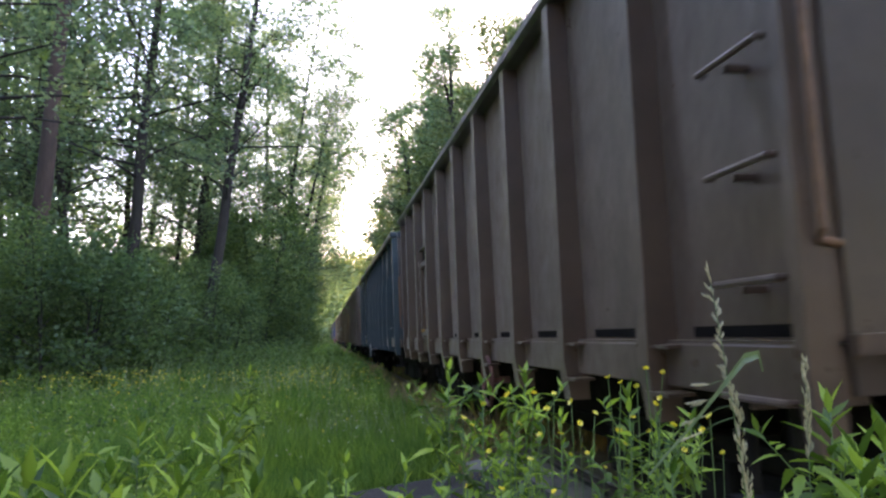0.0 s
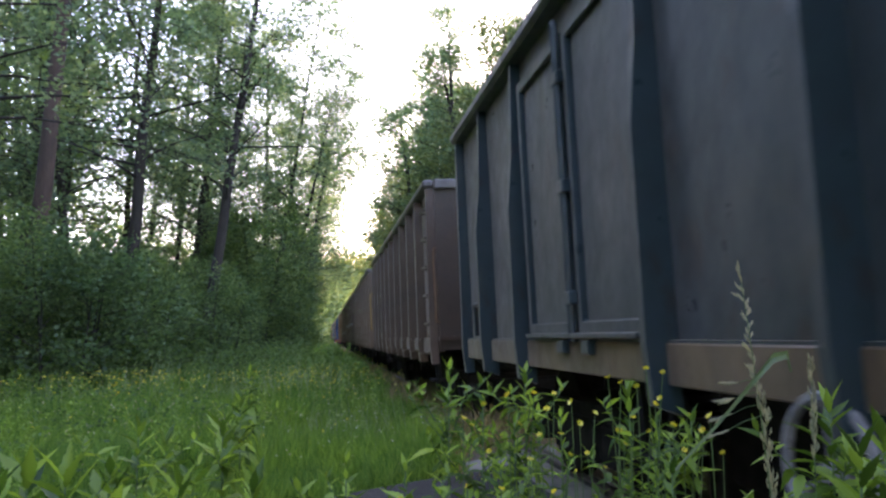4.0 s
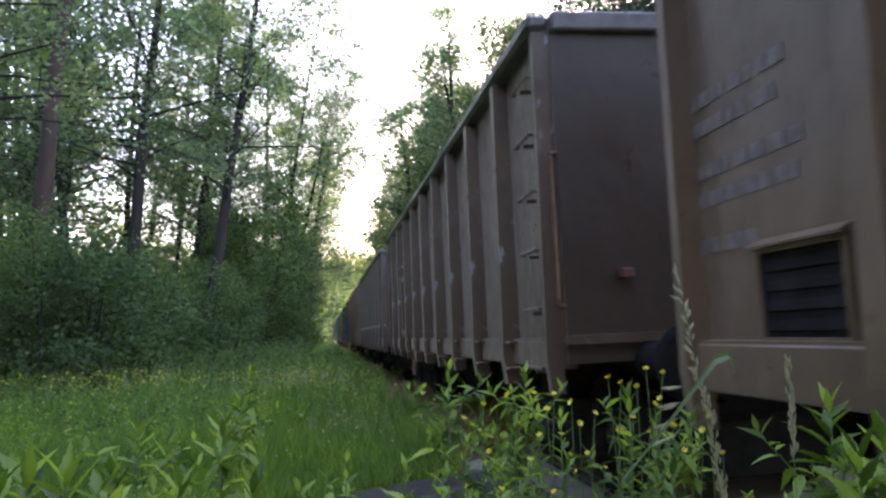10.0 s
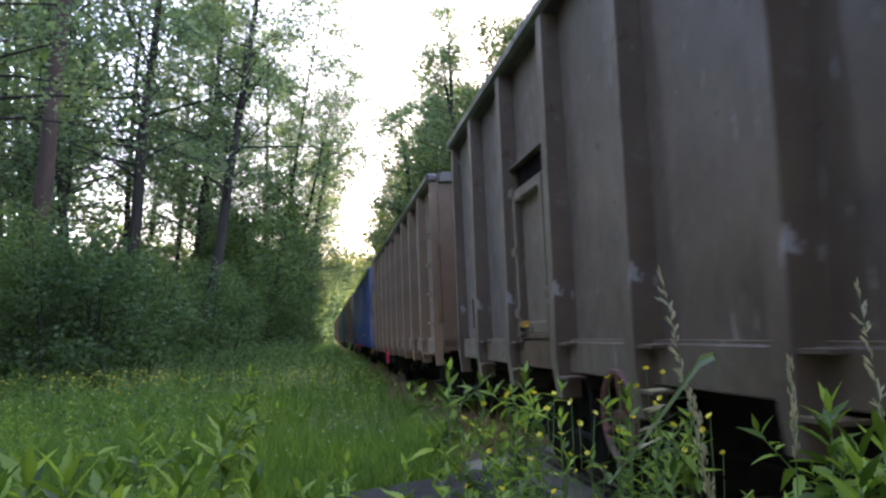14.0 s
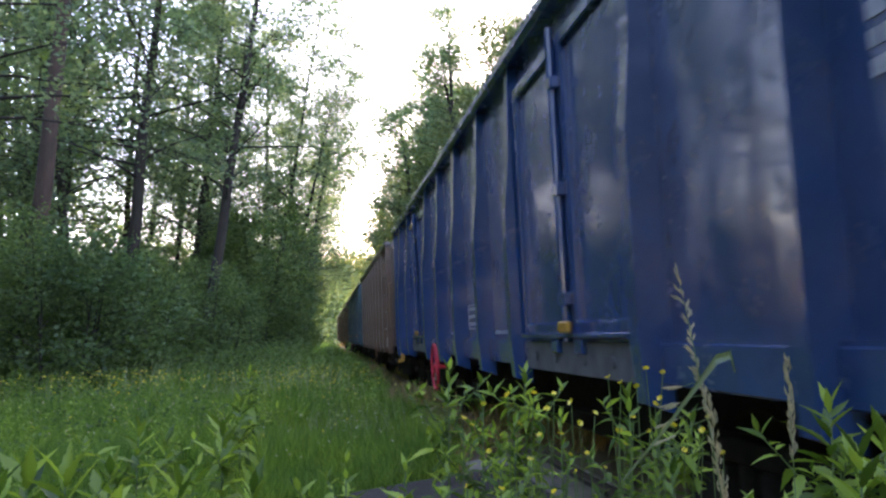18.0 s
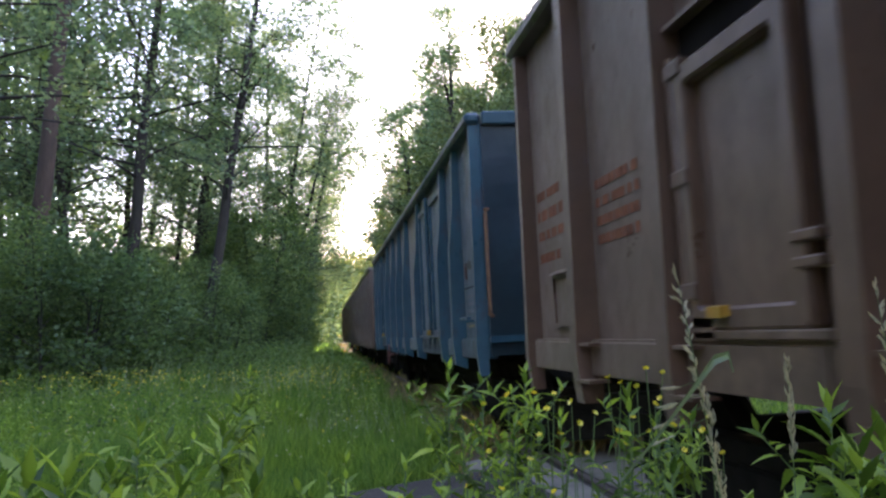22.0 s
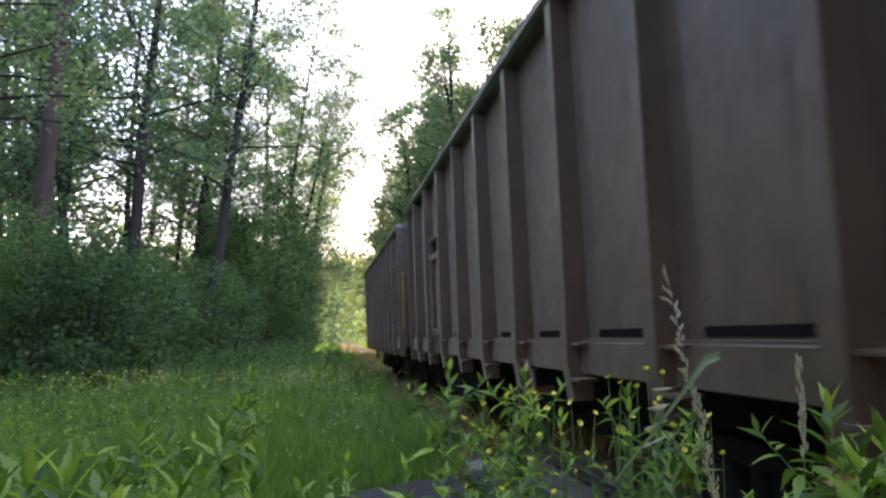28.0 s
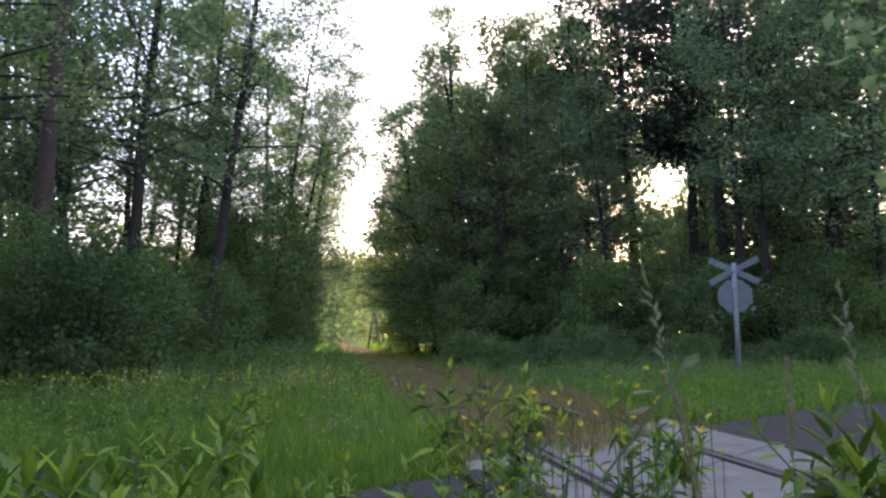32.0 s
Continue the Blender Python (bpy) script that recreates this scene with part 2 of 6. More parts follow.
def mesh_of(name, bm, mat, smooth=False):
    bmesh.ops.recalc_face_normals(bm, faces=bm.faces)
    me = bpy.data.meshes.new(name)
    bm.to_mesh(me)
    bm.free()
    me.materials.append(mat)
    if smooth:
        me.polygons.foreach_set("use_smooth", [True] * len(me.polygons))
    return me


def part(name, bm, mat, parent, label="", smooth=False):
    ob = new(name, bm if isinstance(bm, bpy.types.Mesh) else mesh_of(name, bm, mat, smooth))
    ob.parent = parent
    return tagged(ob, label)


def thing(name, label, category, group="", kind="", m=None):
    ob = tagged(new(name), label, category, group, kind)
    ob.empty_display_size = 0.2
    if m is not None:
        ob.matrix_basis = m
    return ob


def solid(name, bm, mat, label, category, group="", kind="", m=None, smooth=False):
    ob = tagged(new(name, mesh_of(name, bm, mat, smooth)), label, category, group, kind)
    if m is not None:
        ob.matrix_basis = m
    return ob


def quick_mesh(name, verts, faces, mat):
    """A mesh from numpy arrays; faces all have the same number of corners."""
    me = bpy.data.meshes.new(name)
    k = faces.shape[1]
    me.vertices.add(len(verts))
    me.vertices.foreach_set("co", np.ascontiguousarray(verts, dtype=np.float32).ravel())
    me.loops.add(faces.size)
    me.loops.foreach_set("vertex_index", np.ascontiguousarray(faces, dtype=np.int32).ravel())
    me.polygons.add(len(faces))
    me.polygons.foreach_set("loop_start", np.arange(0, faces.size, k, dtype=np.int32))
    me.update(calc_edges=True)
    me.validate()
    me.materials.append(mat)
    return me


# ---- ground, road, track ----
def road_far(x):
    return 6.4 + 0.73 * x if x < 7.5 else 11.9 + 0.4 * (x - 7.5)


def road_near(x):
    return 2.4 + 0.73 * x


def build_ground():
    bm = bmesh.new()
    xs = [-2500, -400, -80] + [-40 + 2 * i for i in range(41)] + [80, 400, 2500]
    ys = [-2500, -400, -60, -20] + [-6 + 2 * i for i in range(44)] + [110, 150, 200, 260, 400, 2500]
    grid = []
    for y in ys:
        row = []
        for x in xs:
            z = GROUND_Z
            if abs(x) < 60 and -20 < y < 120:
                z += 0.05 * noise.noise((x * 0.35, y * 0.35, 0)) - 0.03
            row.append(bm.verts.new((x, y, z)))
        grid.append(row)
    for a, b in zip(grid, grid[1:]):
        for i in range(len(xs) - 1):
            bm.faces.new((a[i], a[i + 1], b[i + 1], b[i]))
    solid("ground", bm, MAT["ground"], "green meadow soil under the grass", "ground", kind="structure", smooth=True)
    # road: a low sheet that crosses the track askew
    bm = bmesh.new()
    cols = []
    for i in range(41):
        x = -14 + i * 1.2
        wob = 0.12 * noise.noise((x * 0.9, 3, 0))
        cols.append([bm.verts.new((x, y, z)) for y, z in ((road_near(x) - 0.1, GROUND_Z - 0.1), (road_near(x) + wob, -0.05),
                                                          (road_far(x) + wob, -0.05), (road_far(x) + 0.25, GROUND_Z - 0.1))])
    for a, b in zip(cols, cols[1:]):
        for i in range(3):
            bm.faces.new((a[i], b[i], b[i + 1], a[i + 1]))
    solid("road", bm, MAT["asphalt"], "worn grey asphalt lane crossing the railway", "road", kind="structure")
    # ballast bed
    bm = bmesh.new()
    c = TRACK_X
    prof = [(c - 2.0, GROUND_Z - 0.1), (c - 1.35, -0.13), (c + 1.35, -0.13), (c + 2.1, GROUND_Z - 0.1)]
    prism(bm, prof, -60, 260)
    solid("track_bed", bm, MAT["ballast"], "rust-brown overgrown ballast bed", "ballast", kind="structure")


def build_track():
    bm = bmesh.new()
    lean = Matrix.Translation((TRACK_X, 0, 0)) @ pose(0, 0, 0, 0, CANT, 0) @ Matrix.Translation((-TRACK_X, 0, 0))
    rails = thing("railway_track", "worn single railway track on wooden sleepers", "railway track", kind="structure", m=lean)
    for s in (-1, 1):
        x = TRACK_X + s * 0.7535
        bm = bmesh.new()
        prof = [(-0.07, -0.15), (0.07, -0.15), (0.07, -0.138), (0.01, -0.12), (0.009, -0.045), (0.036, -0.034), (0.036, -0.006),
                (-0.036, -0.006), (-0.036, -0.034), (-0.009, -0.045), (-0.01, -0.12), (-0.07, -0.138)]
        prism(bm, [(x + a, b) for a, b in prof], -60, 260)
        part("rail", bm, MAT["rail"], rails)
        bm = bmesh.new()
        prism(bm, [(x - 0.034, -0.006), (x + 0.034, -0.006), (x + 0.028, 0.0), (x - 0.028, 0.0)], -60, 260)
        part("railhead", bm, MAT["railhead"], rails, "polished steel running surface")
    bm = bmesh.new()
    box(bm, -1.3, -0.12, -0.3, 1.3, 0.12, -0.135, 0.012)
    sl = mesh_of("sleeper", bm, MAT["sleeper"])
    rng = random.Random(5)
    y = -14.0
    while y < 150:
        if road_near(TRACK_X) - 2.6 < y < road_far(TRACK_X) + 0.5:
            y += 0.62
            continue
        ob = part("sleeper", sl, None, rails)
        ob.matrix_basis = pose(TRACK_X + rng.uniform(-0.04, 0.04), y, rng.uniform(-0.01, 0.0), 0, 0, rng.uniform(-1, 1))
        y += 0.62
    # crossing slabs: three strips of concrete panels
    pave = thing("level_crossing", "pale concrete slabs of a level crossing", "level crossing", kind="structure", m=lean)
    for x0, x1 in ((1.35, TRACK_X - 0.86), (TRACK_X - 0.66, TRACK_X + 0.66), (TRACK_X + 0.86, TRACK_X + 1.55)):
        for k in range(1 if x0 > TRACK_X else 0, 3):
            a = -1.2 + k * 2.6
            bm = bmesh.new()
            b = a + 2.56
            if k == 1 and x0 > TRACK_X:
                a = 2.95
            sk = [(x0, road_far(x0) - 6.0 + a), (x1, road_far(x1) - 6.0 + a), (x1, road_far(x1) - 6.0 + b), (x0, road_far(x0) - 6.0 + b)]
            lo = [bm.verts.new((px, py, -0.2)) for px, py in sk]
            hi = [bm.verts.new((px, py, -0.004)) for px, py in sk]
            for i in range(4):
                bm.faces.new((lo[i], lo[(i + 1) % 4], hi[(i + 1) % 4], hi[i]))
            bm.faces.new(hi)
            bm.faces.new(lo[::-1])
            bmesh.ops.bevel(bm, geom=[e for e in bm.edges if all(v.co.z > -0.1 for v in e.verts)], offset=0.012, segments=1, affect='EDGES')
            part("slab", bm, MAT["concrete"], pave)


build_ground()
build_track()


def build_sign():
    s = thing("level_crossing_sign", "grey back of a railway crossing sign on a post", "road sign", m=pose(11.2, 20.4, GROUND_Z, 0, 0, -28))
    bm = bmesh.new()
    tube(bm, [(0, 0, -0.2), (0, 0, 3.32)], [0.062, 0.062], 12)
    part("post", bm, MAT["post"], s, "pale painted round post", True)
    bm = bmesh.new()
    r = 0.48
    ring = [(r * math.cos(math.pi / 8 + i * math.pi / 4), r * math.sin(math.pi / 8 + i * math.pi / 4)) for i in range(8)]
    a = [bm.verts.new((x, 0.075, 2.42 + z)) for x, z in ring]
    b = [bm.verts.new((x, 0.09, 2.42 + z)) for x, z in ring]
    bm.faces.new(a)
    bm.faces.new(b[::-1])
    for i in range(8):
        bm.faces.new((a[i], a[(i + 1) % 8], b[(i + 1) % 8], b[i]))
    part("octagonal_plate", bm, MAT["sign"], s, "plain grey back of an octagonal stop plate")
    for ang in (27, -27):
        bm = bmesh.new()
        box(bm, -0.72, 0.0, -0.085, 0.72, 0.02, 0.085, 0.006)
        bmesh.ops.transform(bm, matrix=pose(0, 0.1 + 0.025 * (ang > 0), 3.12, 0, ang), verts=bm.verts)
        part("cross_arm", bm, MAT["sign"], s, "grey back of a crossed warning board")
    for z in (2.3, 2.6, 3.1):
        bm = bmesh.new()
        box(bm, -0.09, -0.07, z - 0.02, 0.09, 0.074, z + 0.02)
        part("clamp", bm, MAT["steel"], s)
    bm = bmesh.new()
    box(bm, 0.4, 0.08, 2.03, 0.52, 0.1, 2.12)
    part("small_plate", bm, MAT["sign"], s)


build_sign()


def build_a_frame():
    a = thing("timber_a_frame", "dark timber A-shaped pole beside the track", "pole", m=pose(5.25, 85, GROUND_Z, 0, 0, 12))
    for s in (-1, 1):
        bm = bmesh.new()
        tube(bm, [(s * 0.75, 0, -0.3), (s * 0.06, 0, 3.95)], [0.13, 0.1], 10)
        part("leg", bm, MAT["sleeper"], a, "", True)
    bm = bmesh.new()
    box(bm, -0.62, -0.06, 1.2, 0.62, 0.06, 1.36, 0.015)
    part("cross_beam", bm, MAT["sleeper"], a)


build_a_frame()


# ---- trees ----
def leaf_quads(cent, size, rng, flat=0.4, aspect=0.6):
    """Folded four-cornered leaves at the centres."""
    n = len(cent)
    u = rng.normal(size=(n, 3))
    u[:, 2] *= flat
    u /= np.linalg.norm(u, axis=1, keepdims=True) + 1e-9
    w = rng.normal(size=(n, 3))
    v = np.cross(u, w)
    v /= np.linalg.norm(v, axis=1, keepdims=True) + 1e-9
    nn = np.cross(u, v)
    s = (size * rng.uniform(0.65, 1.35, n))[:, None]
    vs = np.stack([cent - u * s * 0.5, cent + v * s * 0.5 * aspect + nn * s * 0.08, cent + u * s * 0.5 - nn * s * 0.1, cent - v * s * 0.5 * aspect + nn * s * 0.08], 1)
    return vs.reshape(-1, 3), np.arange(n * 4).reshape(n, 4)


def grow_tree(seed, height, trunk_r, base, spread, limbs, per, leaf, mat_leaf, mat_bark, form="round", lean=0.0, stems=1, sigma=0.32, clusters=5):
    """Trunk and crown meshes of one tree with its foot at the origin."""
    rng = np.random.default_rng(seed)
    bm = bmesh.new()
    cents = []
    for st in range(stems):
        a0 = rng.uniform(0, 6.28)
        off = np.array([math.cos(a0), math.sin(a0), 0]) * (0.25 * (st > 0) * stems * 0.6)
        top = off + np.array([lean * height + (rng.normal() * 0.06 + (0.18 * math.cos(a0) if stems > 1 else 0)) * height,
                              (rng.normal() * 0.04 + (0.18 * math.sin(a0) if stems > 1 else 0)) * height, height * (1 if st == 0 else rng.uniform(0.65, 0.95))])
        ts = np.linspace(0, 1, 9)
        wob = np.cumsum(rng.normal(size=(9, 3)) * [0.012, 0.012, 0], axis=0) * height * 0.5
        wob -= wob[0]
        pts = off + (top - off) * ts[:, None] + wob * ts[:, None]
        pts[0, 2] = -0.25
        rad = trunk_r * ((1 - ts) ** 0.8 * 0.92 + 0.08)
        rad[0] *= 1.35
        tube(bm, [tuple(p) for p in pts], list(rad / (1 + 0.4 * (stems > 1))), 9)
        for i in range(limbs // stems):
            f = (i + rng.uniform(0, 1)) / (limbs // stems)
            h = base + (0.97 - base) * f
            p0 = np.array([np.interp(h, ts, pts[:, k]) for k in range(3)])
            az = rng.uniform(0, 6.28)
            if form == "round":
                prof = (0.55 + 0.75 * math.sin(math.pi * min(1, 0.12 + 0.88 * f) ** 0.8)) * (1.0 - 0.45 * f)
            elif form == "cone":
                prof = 1.05 - 0.85 * f
            else:
                prof = 0.8 + 0.3 * math.sin(math.pi * f)
            ln = spread * prof * rng.uniform(0.55, 1.15)
            up = rng.uniform(0.1, 0.75) if form != "cone" else rng.uniform(-0.25, 0.25)
            d = np.array([math.cos(az), math.sin(az), up])
            d /= np.linalg.norm(d)
            q = np.linspace(0, 1, 4)
            bend = np.array([0, 0, -0.12 * ln])
            lp = p0 + d * ln * q[:, None] + bend * (q ** 2)[:, None] + rng.normal(size=(4, 3)) * 0.03 * ln * q[:, None]
            r0 = max(0.012, trunk_r * 0.22 * (1 - f * 0.7))
            tube(bm, [tuple(p) for p in lp], list(r0 * (1 - q * 0.85)), 4, False)
            for j in range(clusters):
                g = rng.uniform(0.3, 1.0)
                b0 = np.array([np.interp(g, q, lp[:, k]) for k in range(3)])
                dd = d * 0.6 + rng.normal(size=3) * [0.8, 0.8, 0.55]
                b1 = b0 + dd / np.linalg.norm(dd) * ln * rng.uniform(0.15, 0.42)
                if rng.uniform() < 0.7:
                    tube(bm, [tuple(b0), tuple(b1)], [r0 * 0.4, 0.006], 3, False)
                k = max(4, int(per * rng.uniform(0.4, 1.5)))
                along = rng.uniform(0.25, 1.1, k)[:, None]
                cents.append(b0 + (b1 - b0) * along + rng.normal(size=(k, 3)) * sigma * np.array([1, 1, 0.7]))
    tm = mesh_of("trunk", bm, mat_bark, True)
    c = np.concatenate(cents)
    c = c[c[:, 2] > 0.08]
    v, f = leaf_quads(c, leaf, rng)
    return tm, quick_mesh("crown", v, f, mat_leaf)


TREE_KINDS = {}


def add_tree(kind, x, y, turn, size=1.0, lean=0.0, label=None, group="trees of the wood"):
    tm, cm, lab, cat = TREE_KINDS[kind]
    t = thing(TREE_NAMES[kind], label or lab, cat, group, m=pose(x, y, GROUND_Z - 0.02, 0, lean, turn) @ Matrix.Scale(size, 4))
    part("trunk", tm, None, t)
    part("crown", cm, None, t)
    return t


TREE_NAMES = {"slim": "deciduous_tree", "oak": "broadleaf_tree", "tall": "deciduous_tree", "pine": "pine_tree", "spruce": "conifer_tree", "canopy": "pine_tree",
              "sunny": "broadleaf_tree", "high": "broadleaf_tree", "feather": "deciduous_tree", "bush": "shrub", "hazel": "shrub", "thicket": "shrub", "low": "shrub", "far": "distant_tree", "warm": "distant_tree"}
TREE_KINDS["slim"] = (*grow_tree(11, 16, 0.15, 0.24, 2.8, 48, 44, 0.125, MAT["leaf"], MAT["bark"]), "slender green deciduous tree with a dark trunk", "tree")
TREE_KINDS["tall"] = (*grow_tree(12, 19, 0.2, 0.3, 3.4, 54, 44, 0.135, MAT["leaf"], MAT["bark"]), "tall leafy deciduous tree with gaps in its crown", "tree")
TREE_KINDS["feather"] = (*grow_tree(33, 18, 0.12, 0.2, 3.9, 64, 44, 0.115, MAT["leaf"], MAT["bark"]), "slender leaning tree with sparse feathery branches", "tree")
TREE_KINDS["oak"] = (*grow_tree(13, 15, 0.24, 0.2, 4.2, 58, 50, 0.16, MAT["leaf"], MAT["bark"]), "broad green tree with a rounded leafy crown", "tree")
TREE_KINDS["sunny"] = (*grow_tree(43, 15, 0.24, 0.2, 4.0, 54, 52, 0.165, MAT["leafwarm"], MAT["bark"]), "broad tree with backlight painted into its yellow-green leaves", "tree")
TREE_KINDS["pine"] = (*grow_tree(14, 21, 0.25, 0.5, 3.0, 40, 38, 0.180, MAT["leafdark"], MAT["pinebark"], "flat"), "tall pine with a reddish bare trunk", "tree")
TREE_KINDS["spruce"] = (*grow_tree(15, 20, 0.24, 0.12, 3.4, 70, 31, 0.201, MAT["needle"], MAT["bark"], "cone", clusters=6), "dark conifer with dense drooping branches", "tree")
TREE_KINDS["canopy"] = (*grow_tree(25, 20, 0.26, 0.42, 4.0, 54, 38, 0.223, MAT["needle"], MAT["bark"], "flat"), "dark pine with a dense high crown", "tree")
TREE_KINDS["high"] = (*grow_tree(29, 20, 0.2, 0.5, 4.0, 54, 42, 0.19, MAT["leaf"], MAT["bark"], "flat"), "tall green tree with a high dense crown", "tree")
TREE_KINDS["bush"] = (*grow_tree(16, 4.2, 0.05, 0.06, 1.9, 52, 37, 0.111, MAT["leafdark"], MAT["bark"], "round", stems=5, sigma=0.25), "dense dark green shrub at the edge of the wood", "shrub")
TREE_KINDS["hazel"] = (*grow_tree(17, 6.5, 0.06, 0.05, 2.6, 66, 30, 0.16, MAT["leafdark"], MAT["bark"], "round", stems=5, sigma=0.3), "large rounded dark green hazel shrub", "shrub")
TREE_KINDS["thicket"] = (*grow_tree(27, 6.6, 0.06, 0.04, 2.1, 90, 60, 0.12, MAT["leafdark"], MAT["bark"], "round", stems=5, sigma=0.34), "dense dark round shrub at the corner of the wood", "shrub")
TREE_KINDS["low"] = (*grow_tree(18, 1.9, 0.03, 0.05, 1.3, 45, 40, 0.09, MAT["leafdark"], MAT["bark"], "round", stems=5, sigma=0.2), "low leafy green undergrowth shrub", "shrub")
TREE_KINDS["far"] = (*grow_tree(19, 15, 0.2, 0.15, 4.0, 40, 20, 0.325, MAT["leaf"], MAT["bark"], sigma=0.45), "distant hazy green tree beside the track", "tree")
TREE_KINDS["warm"] = (*grow_tree(20, 14, 0.2, 0.12, 4.2, 40, 20, 0.347, MAT["leafwarm"], MAT["bark"], sigma=0.45), "distant tree with evening sun painted into its yellow-green leaves", "tree")


def along(px, d):
    """x at depth d for a bearing given on a scale from 0 to 1568."""
    return d * math.tan(YAW + math.atan((px - 784) / FOCAL))


def plant_row(rows, group):
    rng = random.Random(len(rows) * 7 + 1)
    for kind, px, d, size in rows:
        add_tree(kind, along(px, d), d, rng.uniform(0, 360), size * rng.uniform(0.95, 1.05), 0, group=group)


# left wood: trunks at the edge first
plant_row([("tall", -30, 16, 0.95), ("slim", 136, 25, 1.1), ("tall", 214, 24, 1.0), ("slim", 216, 31, 1.0),
           ("slim", 86, 29, 1.05), ("slim", 328, 30, 1.0), ("tall", 352, 35, 1.0), ("slim", 432, 33, 1.05), ("slim", 300, 38, 1.1)], "trees of the left wood")
plant_row([("tall", 20, 28, 1.1), ("tall", -10, 33, 1.15)], "trees of the left wood")
add_tree("pine", along(36, 20), 20, 180, 1.0, 0, group="trees of the left wood")
add_tree("tall", along(352, 25), 25, 40, 1.0, 6, group="trees of the left wood")
plant_row([("tall", 470, 41, 0.95), ("slim", 505, 46, 1.0), ("slim", 525, 52, 1.0), ("slim", 540, 66, 1.0), ("far", 535, 90, 0.9),
           ("slim", 60, 34, 1.1), ("oak", -10, 38, 1.1), ("tall", -60, 26, 1.0), ("tall", 120, 40, 1.05), ("oak", 20, 44, 1.1), ("oak", 220, 48, 1.0), ("oak", 400, 52, 1.0)], "trees of the left wood")
for px, d, size, lean in ((492, 38, 0.95, 12), (515, 44, 0.95, 11), (528, 52, 1.0, 9), (538, 60, 1.0, 8), (546, 74, 1.0, 6), (470, 36, 1.0, 9)):
    add_tree("feather", along(px, d), d, px % 9 * 5 - 20, size, lean, group="trees of the left wood")
# left undergrowth
plant_row([("hazel", 10, 19, 0.6), ("bush", 85, 18, 0.95), ("hazel", 160, 20, 0.55), ("bush", 232, 19.5, 0.8), ("hazel", 300, 23, 0.55), ("bush", 365, 22, 0.75)], "shrubs of the left wood")
plant_row([("bush", -60, 19, 1.1), ("bush", 10, 22, 1.0), ("bush", 90, 23, 0.95), ("bush", 160, 24, 0.9), ("bush", 230, 27, 1.0), ("bush", 300, 27, 0.9),
           ("thicket", 462, 30, 1.0), ("thicket", 484, 37, 0.9), ("bush", 390, 27, 0.85), ("hazel", 472, 44, 0.8), ("hazel", 500, 60, 0.8), ("hazel", 522, 80, 0.8), ("hazel", 460, 52, 0.9), ("bush", 360, 32, 1.0), ("hazel", 120, 32, 0.9), ("hazel", 270, 36, 0.85),
           ("hazel", 20, 33, 0.9), ("hazel", 200, 44, 1.0), ("hazel", 430, 40, 1.0), ("hazel", 340, 46, 1.0)], "shrubs of the left wood")
# right wood behind the track
plant_row([("sunny", 735, 52, 0.85), ("oak", 775, 46, 1.1), ("sunny", 716, 66, 0.95), ("slim", 704, 72, 0.85), ("tall", 830, 43, 1.12), ("sunny", 885, 40, 1.2),
           ("tall", 935, 40, 0.95), ("oak", 840, 52, 1.15), ("slim", 985, 38, 1.0), ("oak", 1030, 40, 1.1), ("canopy", 1232, 37, 1.15), ("canopy", 1290, 34, 1.1),
           ("canopy", 1130, 41, 1.15), ("spruce", 1330, 36, 0.95), ("tall", 1370, 30, 1.0), ("oak", 1430, 29, 1.15), ("tall", 1500, 28, 1.0), ("slim", 1560, 27, 1.1),
           ("tall", 1640, 27, 1.1), ("slim", 1090, 36, 1.0), ("oak", 724, 78, 0.9)], "trees of the right wood")
plant_row([("oak", 960, 52, 1.2), ("high", 1085, 42, 1.05), ("oak", 1345, 48, 1.2), ("oak", 1480, 42, 1.2), ("spruce", 1400, 44, 1.0), ("slim", 1100, 40, 0.8),
           ("slim", 1275, 38, 0.8), ("canopy", 1250, 40, 1.2), ("oak", 1290, 56, 1.1), ("slim", 1140, 46, 0.95), ("slim", 1240, 50, 1.0), ("oak", 1400, 36, 1.2),
           ("oak", 1545, 34, 1.25), ("spruce", 1470, 34, 1.0), ("oak", 1610, 30, 1.2), ("tall", 1320, 31, 1.0), ("sunny", 722, 58, 0.95), ("sunny", 800, 46, 1.05),
           ("oak", 862, 47, 1.2), ("high", 1010, 44, 1.1)], "trees of the right wood")
plant_row([("hazel", 745, 48, 0.9), ("hazel", 800, 43, 1.0), ("bush", 860, 38, 1.1), ("hazel", 915, 39, 1.0), ("hazel", 970, 38, 0.95), ("bush", 1030, 34, 1.1),
           ("hazel", 1080, 36, 0.9), ("hazel", 1150, 36, 0.75), ("bush", 1215, 32, 1.05), ("bush", 1290, 30, 1.0), ("hazel", 1350, 33, 0.95), ("bush", 1410, 28, 1.1),
           ("hazel", 1480, 29, 0.9), ("bush", 1550, 26, 1.1), ("hazel", 1100, 44, 0.9), ("hazel", 1290, 42, 0.9), ("hazel", 1400, 38, 1.1), ("hazel", 1540, 36, 1.1), ("hazel", 880, 48, 1.2),
           ("hazel", 1000, 46, 1.2), ("hazel", 710, 60, 0.8), ("bush", 690, 70, 1.0)], "shrubs of the right wood")
plant_row([("oak", 1180, 50, 0.64), ("oak", 1222, 52, 0.66), ("oak", 878, 43, 1.15), ("oak", 935, 43, 1.2), ("oak", 975, 42, 1.2), ("oak", 912, 47, 1.1), ("oak", 790, 60, 1.1), ("sunny", 822, 58, 1.25), ("oak", 870, 56, 1.3)], "trees of the right wood")
